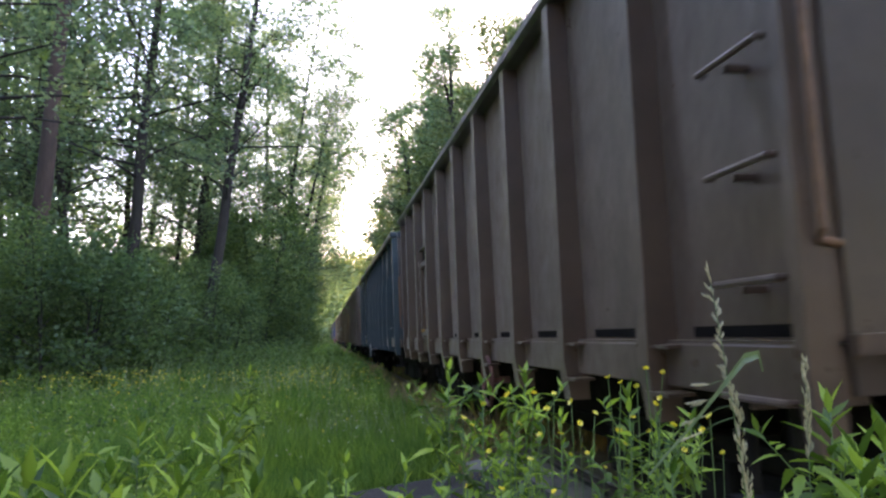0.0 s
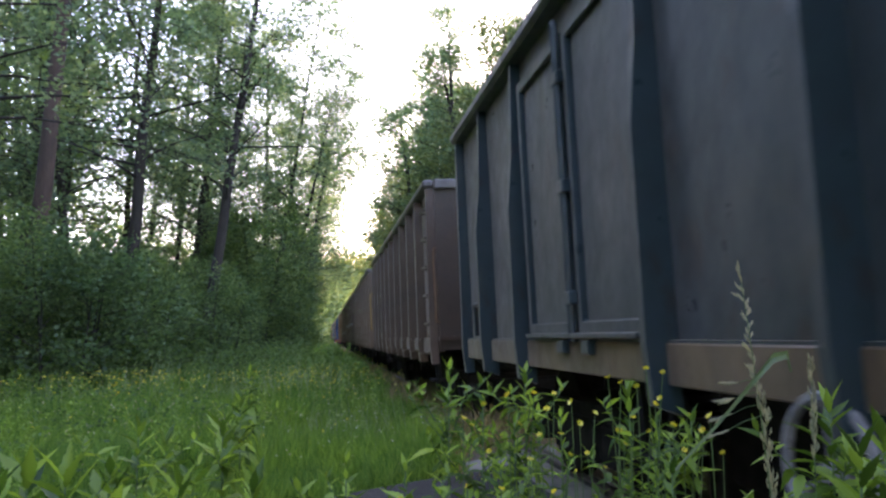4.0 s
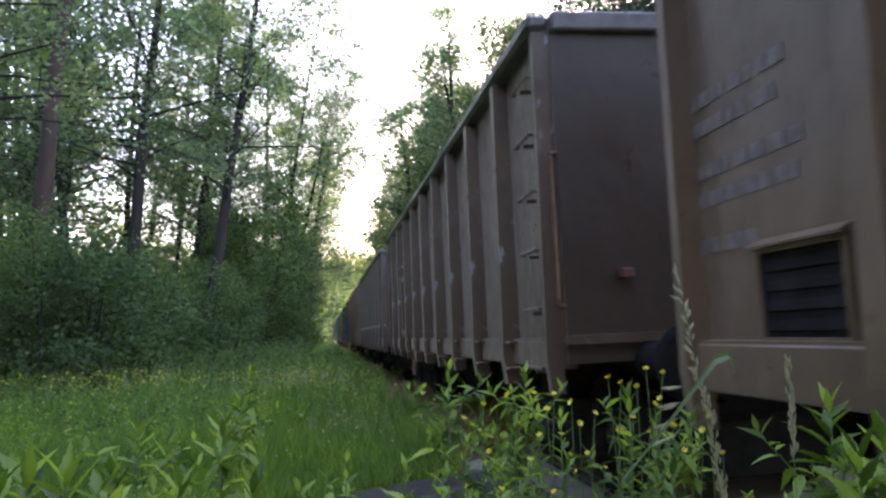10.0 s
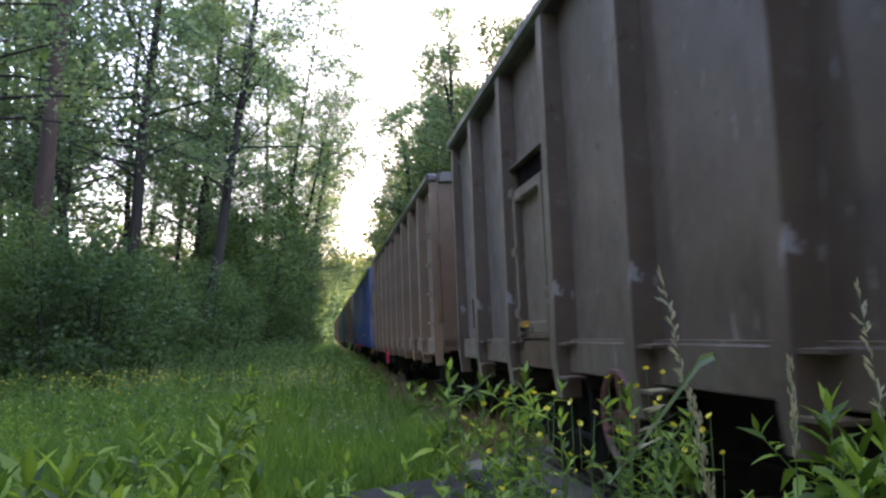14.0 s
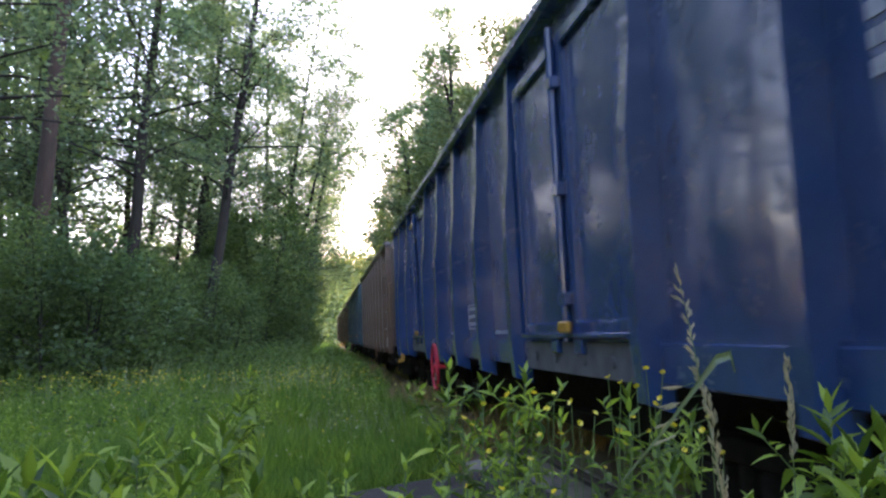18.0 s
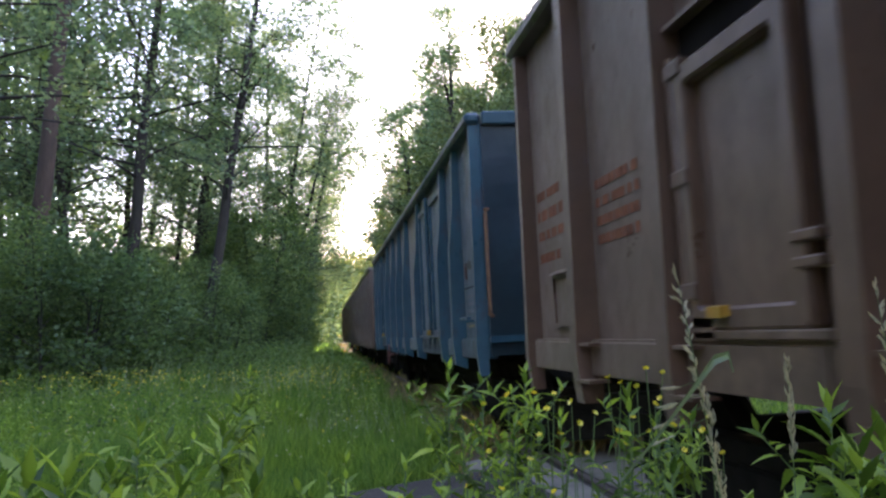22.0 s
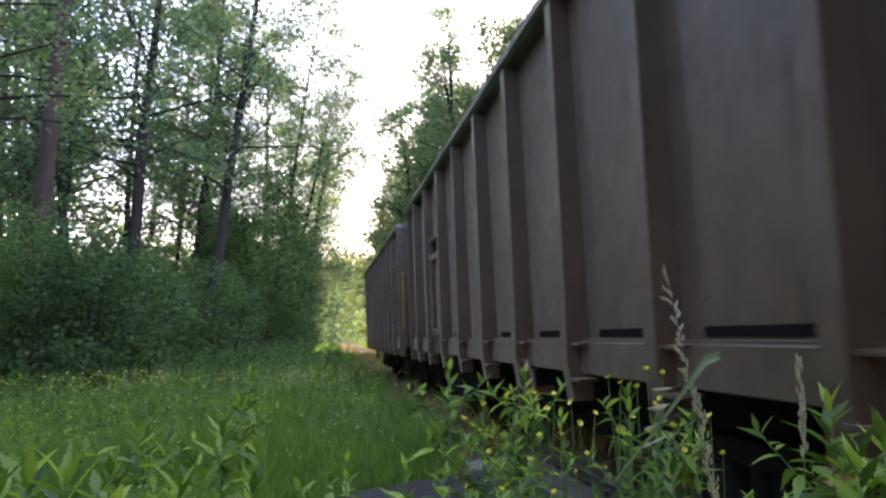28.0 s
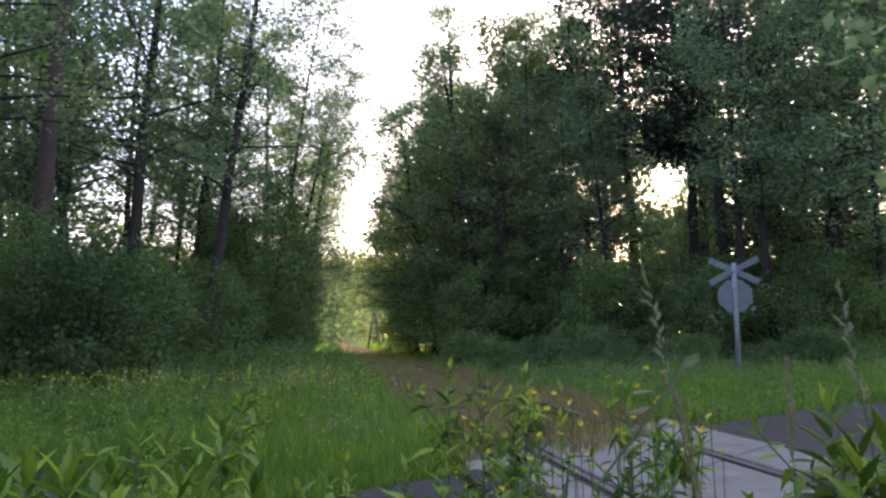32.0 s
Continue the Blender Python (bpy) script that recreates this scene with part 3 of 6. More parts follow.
plant_row([("low", 850, 31, 0.8), ("low", 905, 27, 0.6), ("low", 985, 26, 0.7), ("low", 1045, 30, 0.9), ("low", 1120, 26, 0.6), ("low", 1215, 27, 0.7), ("low", 1345, 25, 0.6), ("low", 1470, 24, 0.8)],
          "low shrubs of the right verge")
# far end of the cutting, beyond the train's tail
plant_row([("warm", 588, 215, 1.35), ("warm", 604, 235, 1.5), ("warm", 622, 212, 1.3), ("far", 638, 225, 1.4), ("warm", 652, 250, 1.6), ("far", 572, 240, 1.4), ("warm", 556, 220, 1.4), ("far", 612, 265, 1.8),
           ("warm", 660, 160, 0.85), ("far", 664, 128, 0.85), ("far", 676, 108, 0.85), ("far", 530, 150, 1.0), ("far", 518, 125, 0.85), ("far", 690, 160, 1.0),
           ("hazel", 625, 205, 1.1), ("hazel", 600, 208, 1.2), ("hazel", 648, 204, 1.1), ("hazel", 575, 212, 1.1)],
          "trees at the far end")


def skyline(px):
    """Height row of the wood's upper edge at a bearing, on the same scale."""
    pts = [(-200, 40), (420, 60), (500, 230), (545, 330), (600, 440), (640, 460), (660, 440), (690, 370), (730, 270), (750, 190), (800, 120), (860, 60), (940, 0), (1100, 0), (1800, 0)]
    return float(np.interp(px, [a for a, b in pts], [b for a, b in pts]))


def clumps(rng, count, px_range, row_range, d_range, spread, leaves, size, mat, label, above=30):
    """Leafy clumps between two height rows; a gap stays open where the low sun shines through."""
    cents = []
    while len(cents) < count:
        px, d = rng.uniform(*px_range), rng.uniform(*d_range)
        row = rng.uniform(max(row_range[0], skyline(px) + above), row_range[1])
        if math.hypot(px - 1187, (row - 312) * 0.8) < 33:
            continue
        x = along(px, d)
        z = EYE.z + d * math.tan(PITCH + math.atan((441 - row) / FOCAL))
        n = int(leaves * rng.uniform(0.6, 1.4))
        cents.append(np.stack([rng.normal(x, spread, n), rng.normal(d, spread, n), np.maximum(GROUND_Z + 0.1, rng.normal(z, spread * 0.8, n))], 1))
    v, f = leaf_quads(np.concatenate(cents), size, rng)
    return tagged(new("far_woods", quick_mesh("far_woods", v, f, mat)), label, "woods", kind="stuff")


def far_woods():
    """Leafy depth of the wood behind the trees at its edge."""
    rng = np.random.default_rng(8)
    deep = "dense green depth of the wood"
    clumps(rng, 190, (-140, 525), (455, 590), (46, 80), 1.4, 70, 0.42, MAT["leafdark"], deep)
    clumps(rng, 70, (-140, 500), (60, 310), (55, 95), 1.7, 42, 0.36, MAT["leaf"], deep, 80)
    clumps(rng, 260, (715, 1720), (400, 590), (50, 90), 1.5, 85, 0.34, MAT["leafdark"], deep)
    clumps(rng, 230, (735, 1480), (60, 420), (58, 100), 2.0, 80, 0.3, MAT["leaf"], deep)
    clumps(rng, 150, (1060, 1320), (110, 440), (60, 95), 1.3, 60, 0.3, MAT["leaf"], deep)
    clumps(rng, 90, (700, 1720), (535, 600), (46, 62), 1.1, 60, 0.36, MAT["leafdark"], deep)
    clumps(rng, 230, (1090, 1290), (205, 430), (56, 72), 0.65, 55, 0.26, MAT["leaf"], deep)
    clumps(rng, 210, (1120, 1280), (370, 590), (52, 68), 0.8, 60, 0.32, MAT["leafdark"], deep)
    clumps(rng, 60, (1130, 1250), (110, 230), (56, 72), 0.8, 55, 0.28, MAT["leaf"], deep)
    clumps(rng, 36, (1140, 1250), (415, 530), (52, 64), 0.7, 60, 0.3, MAT["leaf"], deep)
    clumps(rng, 120, (-220, 540), (520, 600), (112, 140), 2.4, 60, 1.0, MAT["leafdark"], deep)
    clumps(rng, 170, (705, 1760), (480, 600), (112, 140), 2.6, 60, 1.0, MAT["leafdark"], deep)
    clumps(rng, 200, (535, 690), (455, 600), (170, 280), 2.4, 70, 0.75, MAT["leafwarm"], "wood at the far end of the track, sunlight put into its pale yellow-green", 0)
    clumps(rng, 230, (535, 690), (470, 600), (165, 270), 2.4, 70, 0.75, MAT["leaf"], "hazy green wood at the far end of the track", 0)


far_woods()


def wood_ring():
    """Unseen wood added behind and beside the camera; it shuts out low sky light."""
    rng = np.random.default_rng(31)
    cents = []
    while len(cents) < 360:
        a, r = rng.uniform(52, 335), rng.uniform(24, 40)
        x, y = r * math.sin(radians(a)), r * math.cos(radians(a))
        if abs(x - TRACK_X) < 5 or road_near(x) - 3 < y < road_far(x) + 3:
            r += 30
            x, y = r * math.sin(radians(a)), r * math.cos(radians(a))
            if abs(x - TRACK_X) < 4:
                continue
        n = 60
        cents.append(np.stack([rng.normal(x, 1.8, n), rng.normal(y, 1.8, n), np.maximum(GROUND_Z + 0.1, rng.normal(rng.uniform(0.5, 8.5), 1.5, n))], 1))
    v, f = leaf_quads(np.concatenate(cents), 0.6, rng)
    tagged(new("far_woods", quick_mesh("far_woods", v, f, MAT["leafdark"])), "unseen green wood added round the clearing", "woods", kind="stuff")


wood_ring()
# unseen trees round the clearing, added behind the camera to cut sky light
for i, (x, y) in enumerate(((14, 9), (17, 2), (14, -5), (18, -12), (15, 14), (-3, -19), (5, -19), (12, -17), (21, 8), (-13, -14), (-20, 17), (-21, 4), (-17, -2), (-9, -11), (-2, -14), (4, -13), (10, -9), (-13, -5))):
    add_tree("far", x, y, i * 77, 1.05, 0, label="unseen leafy green tree added at the edge of the clearing", group="trees round the clearing")

rng = random.Random(63)
for i in range(26):
    add_tree(("oak", "tall", "oak", "hazel")[i % 4], -13.5 - 5.5 * rng.random() - 0.1 * abs(i - 12), -14 + 1.25 * i, rng.uniform(0, 360), rng.uniform(0.85, 1.1), 0,
             label="unseen leafy green tree added at the edge of the clearing", group="trees round the clearing")
for i, (x, y) in enumerate(((-15, 22), (-17, 25), (-19, 21))):
    add_tree("hazel" if i % 3 == 0 else "oak", x, y, i * 83, 1.05, 0, label="unseen leafy green tree added at the edge of the clearing", group="trees round the clearing")
# unseen trees added beyond the lane's end to block low sky in reflections
for i, (x, y) in enumerate(((-19, -9), (-20, -12), (-18, -13), (-22, -10), (-20, -7), (-17, -11), (-24, -13))):
    add_tree("oak" if i % 2 else "hazel", x, y, i * 61, 1.1, 0, label="unseen leafy green tree added at the edge of the clearing", group="trees round the clearing")
for i, (x, y) in enumerate(((-17, 15), (-18, 12), (-16, 10), (-15, 8), (-16, 5), (-22, 9))):
    add_tree("oak" if i == 5 else "hazel", x, y, i * 53, 1.1, 0, group="trees round the clearing")


def build_sun():
    bm = bmesh.new()
    bmesh.ops.create_icosphere(bm, subdivisions=3, radius=21.0)
    solid("sun_disc", bm, MAT["sunglow"], "glaring low evening sun behind the trees", "sun", kind="structure", m=Matrix.Translation(EYE + SUN_DIR * 1200), smooth=True)


build_sun()


# ---- goods wagons ----
def S(t):
    """Metres that the train has run since the start."""
    return 5.66 * t + 0.017 * max(0.0, t - 10.0) ** 2


PLATE, CHORD = -1.452, -1.545      # near side plate and outer face of the top chord, from the track's centre
CACHE = {}


def shared(key, mat, build, smooth=False):
    k = (key, mat.name)
    if k not in CACHE:
        bm = bmesh.new()
        build(bm)
        CACHE[k] = mesh_of(key.split("|")[0], bm, mat, smooth)
    return CACHE[k]


def rib_mesh(depth_top, depth_low, width, z0=0.72, z1=3.07):
    def f(bm):
        prof = [(0, 0.08), (1.0, 0.12), (1.0, 0.62), (0, 1.0)]
        rings = []
        for z, d in ((z0, depth_low * 0.8), (0.95, depth_low), (1.25, depth_low * 0.95), (z1, depth_top)):
            rings.append([bm.verts.new((-d * a, (b - 0.5) * width, z)) for a, b in prof])
        for p, q in zip(rings, rings[1:]):
            for i in range(4):
                bm.faces.new((p[i], p[(i + 1) % 4], q[(i + 1) % 4], q[i]))
        bm.faces.new(rings[0][::-1])
        bm.faces.new(rings[-1])
    return f


def wheel_build(bm):
    prof = [(0.0, 0.0), (0.02, 0.12), (0.02, 0.36), (-0.0, 0.385), (0.0, 0.46), (0.105, 0.463), (0.13, 0.49), (0.138, 0.49), (0.138, 0.385), (0.09, 0.36), (0.09, 0.12), (0.12, 0.0)]
    seg = 28
    rings = []
    for a, r in prof:
        if r == 0:
            rings.append([bm.verts.new((a - 0.81, 0, 0))])
        else:
            rings.append([bm.verts.new((a - 0.81, r * math.cos(6.28319 * k / seg), r * math.sin(6.28319 * k / seg))) for k in range(seg)])
    for p, q in zip(rings, rings[1:]):
        for k in range(seg):
            k2 = (k + 1) % seg
            if len(p) == 1:
                bm.faces.new((p[0], q[k], q[k2]))
            elif len(q) == 1:
                bm.faces.new((p[k], p[k2], q[0]))
            else:
                bm.faces.new((p[k], p[k2], q[k2], q[k]))


def axle_build(bm):
    tube(bm, [(-1.06, 0, 0), (-0.8, 0, 0), (-0.79, 0, 0), (0.79, 0, 0), (0.8, 0, 0), (1.06, 0, 0)], [0.07, 0.07, 0.085, 0.085, 0.07, 0.07], 12)


def bogie_side_build(bm):
    for s in (-1, 1):
        x0, x1 = s * 1.06, s * 0.94
        box(bm, min(x0, x1), -1.25, 0.62, max(x0, x1), 1.25, 0.74, 0.01)
        box(bm, min(x0, x1), -0.5, 0.3, max(x0, x1), 0.5, 0.62, 0.02)
        for y in (-0.9, 0.9):
            box(bm, s * 1.0 - 0.1, y - 0.15, 0.33, s * 1.0 + 0.1, y + 0.15, 0.62, 0.02)
            for k in (-0.27, 0.27):
                tube(bm, [(s * 1.0, y + k, 0.36), (s * 1.0, y + k, 0.62)], [0.07, 0.07], 10)
    box(bm, -1.0, -0.2, 0.45, 1.0, 0.2, 0.68, 0.02)
    for y in (-1.42, -0.32, 0.32, 1.42):
        box(bm, -0.62, y - 0.1, 0.16, 0.62, y + 0.1, 0.6, 0.03)
    # far-side plate added to keep the view through the bogie dark
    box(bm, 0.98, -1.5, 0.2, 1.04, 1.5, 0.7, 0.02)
    box(bm, -0.95, -1.32, 0.55, 0.95, -1.22, 0.68)
    box(bm, -0.95, 1.22, 0.55, 0.95, 1.32, 0.68)


def hand_wheel_build(r):
    def f(bm):
        seg, tub = 28, 0.018
        ring = [[bm.verts.new((tub * math.sin(6.2832 * j / 6), (r + tub * math.cos(6.2832 * j / 6)) * math.cos(6.2832 * k / seg),
                               (r + tub * math.cos(6.2832 * j / 6)) * math.sin(6.2832 * k / seg))) for j in range(6)] for k in range(seg)]
        for k in range(seg):
            for j in range(6):
                bm.faces.new((ring[k][j], ring[(k + 1) % seg][j], ring[(k + 1) % seg][(j + 1) % 6], ring[k][(j + 1) % 6]))
        for a in (90, 210, 330):
            c, s = math.cos(radians(a)), math.sin(radians(a))
            tube(bm, [(0.02, 0, 0), (0, r * c, r * s)], [0.016, 0.014], 6)
        tube(bm, [(0.2, 0, 0), (-0.02, 0, 0)], [0.03, 0.03], 8)
    return f


def bars(w, name, x, y0, z0, width, rows, mat, rng, pitch=0.075, h=0.03):
    """Unreadable stencilled writing as plain bars on the side at x, from y0 towards the front."""
    for r in range(rows):
        y = 0.0
        while y < width - 0.04:
            ln = min(rng.uniform(0.03, 0.09), width - y)
            bm = bmesh.new()
            box(bm, x - 0.004, y0 - y - ln, z0 - r * pitch - h, x, y0 - y, z0 - r * pitch)
            part(name, bm, mat, w)
            y += ln + rng.choice((0.018, 0.022, 0.05))


def patch_mesh(rng, y0, z0, wd, ht):
    """A thin ragged flake of rust or old paint on the side plate, with its middle at y0, z0."""
    def f(bm):
        n = 22
        ring = [(y0 + wd / 2 * math.cos(6.2832 * k / n) * r, z0 + ht / 2 * math.sin(6.2832 * k / n) * r) for k, r in ((k, rng.uniform(0.6, 1.2)) for k in range(n))]
        a = [bm.verts.new((-1.4535, y, z)) for y, z in ring]
        b = [bm.verts.new((-1.455, y, z)) for y, z in ring]
        bm.faces.new(b)
        for k in range(n):
            bm.faces.new((a[k], a[(k + 1) % n], b[(k + 1) % n], b[k]))
    return f


def fin_width(half):
    def f(bm):
        prof = [(0, 0.74), (-0.13, 0.79), (-0.15, 1.05), (-0.145, 2.0), (-0.1, 2.4), (-0.07, 3.09), (0, 3.09)]
        prism(bm, prof, -half, half)
    return f


def build_wagon(spec):
    """One open bogie wagon. Local y runs from 0 at the rear body end to -L at the front; z is 0 on the rail."""
    L, kind, mat, top_mat = spec["L"], spec["kind"], spec["mat"], MAT["toprail"] if spec["kind"] == "std" else spec["mat"]
    rng = random.Random(spec["seed"])
    w = thing("open_wagon", spec["label"], "goods wagon", "wagons of the coal train")
    w["L"] = L
    wide = kind == "long"
    # most end walls get a darker colour than the sides
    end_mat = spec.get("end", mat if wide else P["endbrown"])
    zt = 3.19
    # body plates
    for s in (-1, 1):
        def side(bm, s=s):
            x0, x1 = sorted((s * 1.452, s * 1.425))
            box(bm, x0, -L + 0.02, 1.06, x1, -0.02, 3.1)
        part("side_wall", shared("side_wall|%.2f%d" % (L, s), mat, side), None, w)

        def sill(bm, s=s):
            x0, x1 = sorted((s * 1.51, s * 1.36))
            box(bm, x0, -L + 0.03, 0.87, x1, -0.03, 1.05, 0.008)
        part("side_sill", shared("side_sill|%.2f%d" % (L, s), spec.get("sill", mat), sill), None, w)

        def chord(bm, s=s):
            x0, x1 = sorted((s * 1.575, s * 1.42))
            box(bm, x0, -L - 0.01, 3.08, x1, 0.01, zt, 0.03)
        part("top_rail", shared("top_rail|%.2f%d" % (L, s), top_mat, chord), None, w)

        def ledge(bm, s=s):
            x0, x1 = sorted((s * 1.50, s * 1.44))
            box(bm, x0, -L + 0.1, 1.05, x1, -0.1, 1.062)
        part("ledge", shared("ledge|%.2f%d" % (L, s), mat, ledge), None, w)
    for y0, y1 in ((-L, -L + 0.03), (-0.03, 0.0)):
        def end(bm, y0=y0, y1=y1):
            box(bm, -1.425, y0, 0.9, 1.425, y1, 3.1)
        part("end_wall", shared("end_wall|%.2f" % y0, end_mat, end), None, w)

        def endtop(bm, y0=y0):
            yy = y0 - 0.07 if y0 < -1 else y0 - 0.02
            box(bm, -1.42, yy, 3.06, 1.42, yy + 0.12, zt - 0.006, 0.012)
        part("end_rail", shared("end_rail|%.2f" % y0, top_mat, endtop), None, w)

        def endledge(bm, y0=y0):
            s = -1 if y0 < -1 else 1
            ya, yb = sorted((y0 + (0.03 if s > 0 else 0) + s * 0.0, y0 + (0.03 if s > 0 else 0) + s * 0.05))
            box(bm, -1.44, ya, 1.02, 1.44, yb, 1.08)
        part("end_beam", shared("end_beam|%.2f" % y0, mat, endledge), None, w)
        for x in (-0.95, -0.35, 0.35, 0.95) if y0 > -1 else ():
            def endrib(bm, y0=y0, x=x):
                box(bm, x - 0.06, y0 + 0.03, 1.08, x + 0.06, y0 + 0.1, 3.0, 0.01)
            part("end_rib", shared("end_rib|%.2f%.2f" % (y0, x), end_mat, endrib), None, w)

    def floor(bm):
        box(bm, -1.42, -L + 0.03, 1.16, 1.42, -0.03, 1.22)
    part("floor", shared("floor|%.2f" % L, MAT["iron"], floor), None, w)

    def centre(bm):
        for x in (-0.35, 0.2):
            box(bm, x, -L - 0.05, 0.78, x + 0.15, 0.05, 1.1)
        for k in range(7):
            y = -L * (k + 0.5) / 7
            box(bm, -1.36, y - 0.06, 0.92, 1.36, y + 0.06, 1.1)
    part("underframe", shared("underframe|%.2f" % L, MAT["iron"], centre), None, w)
    # ribs and corner posts
    if wide:
        ys = spec.get("ribs") or [-1.35, -2.65, -5.15, -6.4, -L / 2, -L + 6.4, -L + 5.15, -L + 2.65, -L + 1.35]
        rmesh = shared("rib|fin", mat, fin_width(spec.get("fin", 0.055)))
    else:
        ys = [-L * i / 10 for i in range(1, 10)]
        rmesh = shared("rib|%s" % kind, mat, rib_mesh(0.11, 0.14, 0.24))
    cmesh = shared("corner_post|", mat, rib_mesh(0.085, 0.11, 0.13))
    br = shared("bracket|", mat, lambda bm: box(bm, -0.11, -0.11, 1.03, -0.01, 0.11, 1.045))
    lowbr = shared("foot|", mat, lambda bm: box(bm, -0.12, -0.11, 0.835, -0.0, 0.11, 0.85))
    for s in (-1, 1):
        for y in [-0.07] + ys + [-L + 0.07]:
            cor = y in (-0.07, -L + 0.07)
            ob = part("corner_post" if cor else "rib", cmesh if cor else rmesh, None, w)
            ob.matrix_basis = pose(s * 1.452, y, 0, 0, 0, 0 if s < 0 else 180)
            if s < 0 and not cor and not wide:
                for me, nm in ((br, "bracket"), (lowbr, "foot_bracket")):
                    b = part(nm, me, None, w)
                    b.matrix_basis = pose(-1.465, y - 0.14, 0)
    # doors
    if not wide:
        d0, d1 = ys[1] - 0.12, ys[2] + 0.12

        # shade over the door, painted as a dark sheet on the closed wall
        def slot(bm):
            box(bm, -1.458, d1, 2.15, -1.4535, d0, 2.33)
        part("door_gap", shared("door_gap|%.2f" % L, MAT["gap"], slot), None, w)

        def drip(bm):
            prism(bm, [(-1.452, 2.39), (-1.52, 2.35), (-1.52, 2.33), (-1.452, 2.34)], d1 - 0.02, d0 + 0.02)
        part("door_hood", shared("door_hood|%.2f" % L, mat, drip), None, w)

        door = thing_part(w, "door")

        def leaf(bm):
            box(bm, -1.475, d1 + 0.14, 1.12, -1.454, d0 - 0.1, 2.13)
        part("door_panel", shared("door_panel|%.2f" % L, mat, leaf), None, door)

        def dframe(bm):
            y0, y1 = d1 + 0.1, d0 - 0.06
            ring_frame(bm, -1.53, -1.4545, y0, y1, 1.1, 2.15, 0.085)
            bmesh.ops.recalc_face_normals(bm, faces=bm.faces)
            bmesh.ops.bevel(bm, geom=bm.edges[:], offset=0.012, segments=1, affect='EDGES')
        part("door_frame", shared("door_frame|%.2f" % L, mat, dframe), None, door)

        part("hinge_rod", shared("hinge_rod|%.2f" % L, mat, lambda bm: tube(bm, [(-1.515, d0 - 0.02, 1.12), (-1.515, d0 - 0.02, 2.2)], [0.024, 0.024], 8)), None, door)
        for z in (1.25, 1.7, 2.14):
            ob = part("hinge", shared("hinge|", mat, lambda bm: box(bm, -1.54, -0.12, -0.035, -1.49, 0.03, 0.035, 0.008)), None, door)
            ob.matrix_basis = pose(0, d0 - 0.02, z)
        for z in (1.3, 1.38):
            ob = part("catch", shared("catch|", mat, lambda bm: box(bm, -1.54, 0.02, -0.02, -1.46, 0.16, 0.015, 0.006)), None, door)
            ob.matrix_basis = pose(0, d1, z)
        part("latch_block", shared("latch_block|%.2f" % L, mat, lambda bm: box(bm, -1.53, d0 - 0.25, 1.06, -1.47, d0 - 0.02, 1.16, 0.01)), None, door)

        def tray(bm):
            box(bm, -1.53, d1 + 0.02, 1.065, -1.4745, d0 - 0.08, 1.1, 0.006)
            box(bm, -1.518, d1 + 0.06, 0.872, -1.5108, d0 - 0.02, 1.046, 0.002)
        part("door_sill", shared("door_sill|%.2f" % L, spec.get("doorsill", mat), tray), None, w)
        if spec.get("lock", True):
            def lock(bm):
                prism(bm, [(-1.57, 1.185), (-1.535, 1.19), (-1.535, 1.15), (-1.57, 1.145)], d0 - 0.38, d0 - 0.27)
            part("door_lock", shared("door_lock|%.2f" % L, MAT["yellow"], lock), None, door, "yellow locking lever")
    else:
        for y0, y1 in spec.get("doors", ((-2.65, -5.15), (-L + 5.15, -L + 2.65))):
            a, b = y0 - 0.08, y1 + 0.08
            mid = (a + b) / 2
            for (p, q) in ((a - 0.03, mid + 0.03), (mid - 0.03, b + 0.03)):
                door = thing_part(w, "door")

                def leaf(bm, p=p, q=q):
                    box(bm, -1.474, q + 0.03, 1.1, -1.4535, p - 0.03, 2.86)
                part("door_panel", shared("door_panel|%.2f%.2f" % (L, p), mat, leaf), None, door)

                def dframe(bm, p=p, q=q):
                    ring_frame(bm, -1.51, -1.4545, q, p, 1.08, 2.9, 0.085)
                    bmesh.ops.recalc_face_normals(bm, faces=bm.faces)
                    bmesh.ops.bevel(bm, geom=bm.edges[:], offset=0.01, segments=1, affect='EDGES')
                part("door_frame", shared("door_frame|%.2f%.2f" % (L, p), mat, dframe), None, door)

            def rod(bm, mid=mid):
                tube(bm, [(-1.535, mid, 1.05), (-1.535, mid, 2.95)], [0.025, 0.025], 8)
                for z in (1.3, 1.95, 2.6):
                    box(bm, -1.56, mid - 0.06, z - 0.04, -1.5, mid + 0.06, z + 0.04, 0.008)
            part("locking_rod", shared("locking_rod|%.2f%.2f" % (L, mid), mat, rod), None, w)

            def tray(bm, a=a, b=b, mid=mid):
                box(bm, -1.56, b + 0.1, 1.07, -1.475, a - 0.1, 1.1, 0.006)
                box(bm, -1.55, mid - 0.3, 0.98, -1.475, mid - 0.16, 1.065, 0.01)
                box(bm, -1.55, mid + 0.16, 0.98, -1.475, mid + 0.3, 1.065, 0.01)
            part("door_sill", shared("door_sill|%.2f%.2f" % (L, mid), spec.get("doorsill", mat), tray), None, w)
            if spec.get("skirt"):
                def skirt(bm, a=a, b=b, mid=mid):
                    box(bm, -1.519, b + 0.12, 0.86, -1.5108, a - 0.1, 1.046, 0.002)
                    for k in (-0.7, -0.25, 0.3, 0.75):
                        tube(bm, [(-1.532, mid + k, 0.95), (-1.518, mid + k, 0.95)], [0.03, 0.036], 10)
                part("door_skirt", shared("door_skirt|%.2f%.2f" % (L, mid), spec["skirt"], skirt), None, w, "pale grey plate under the doors")
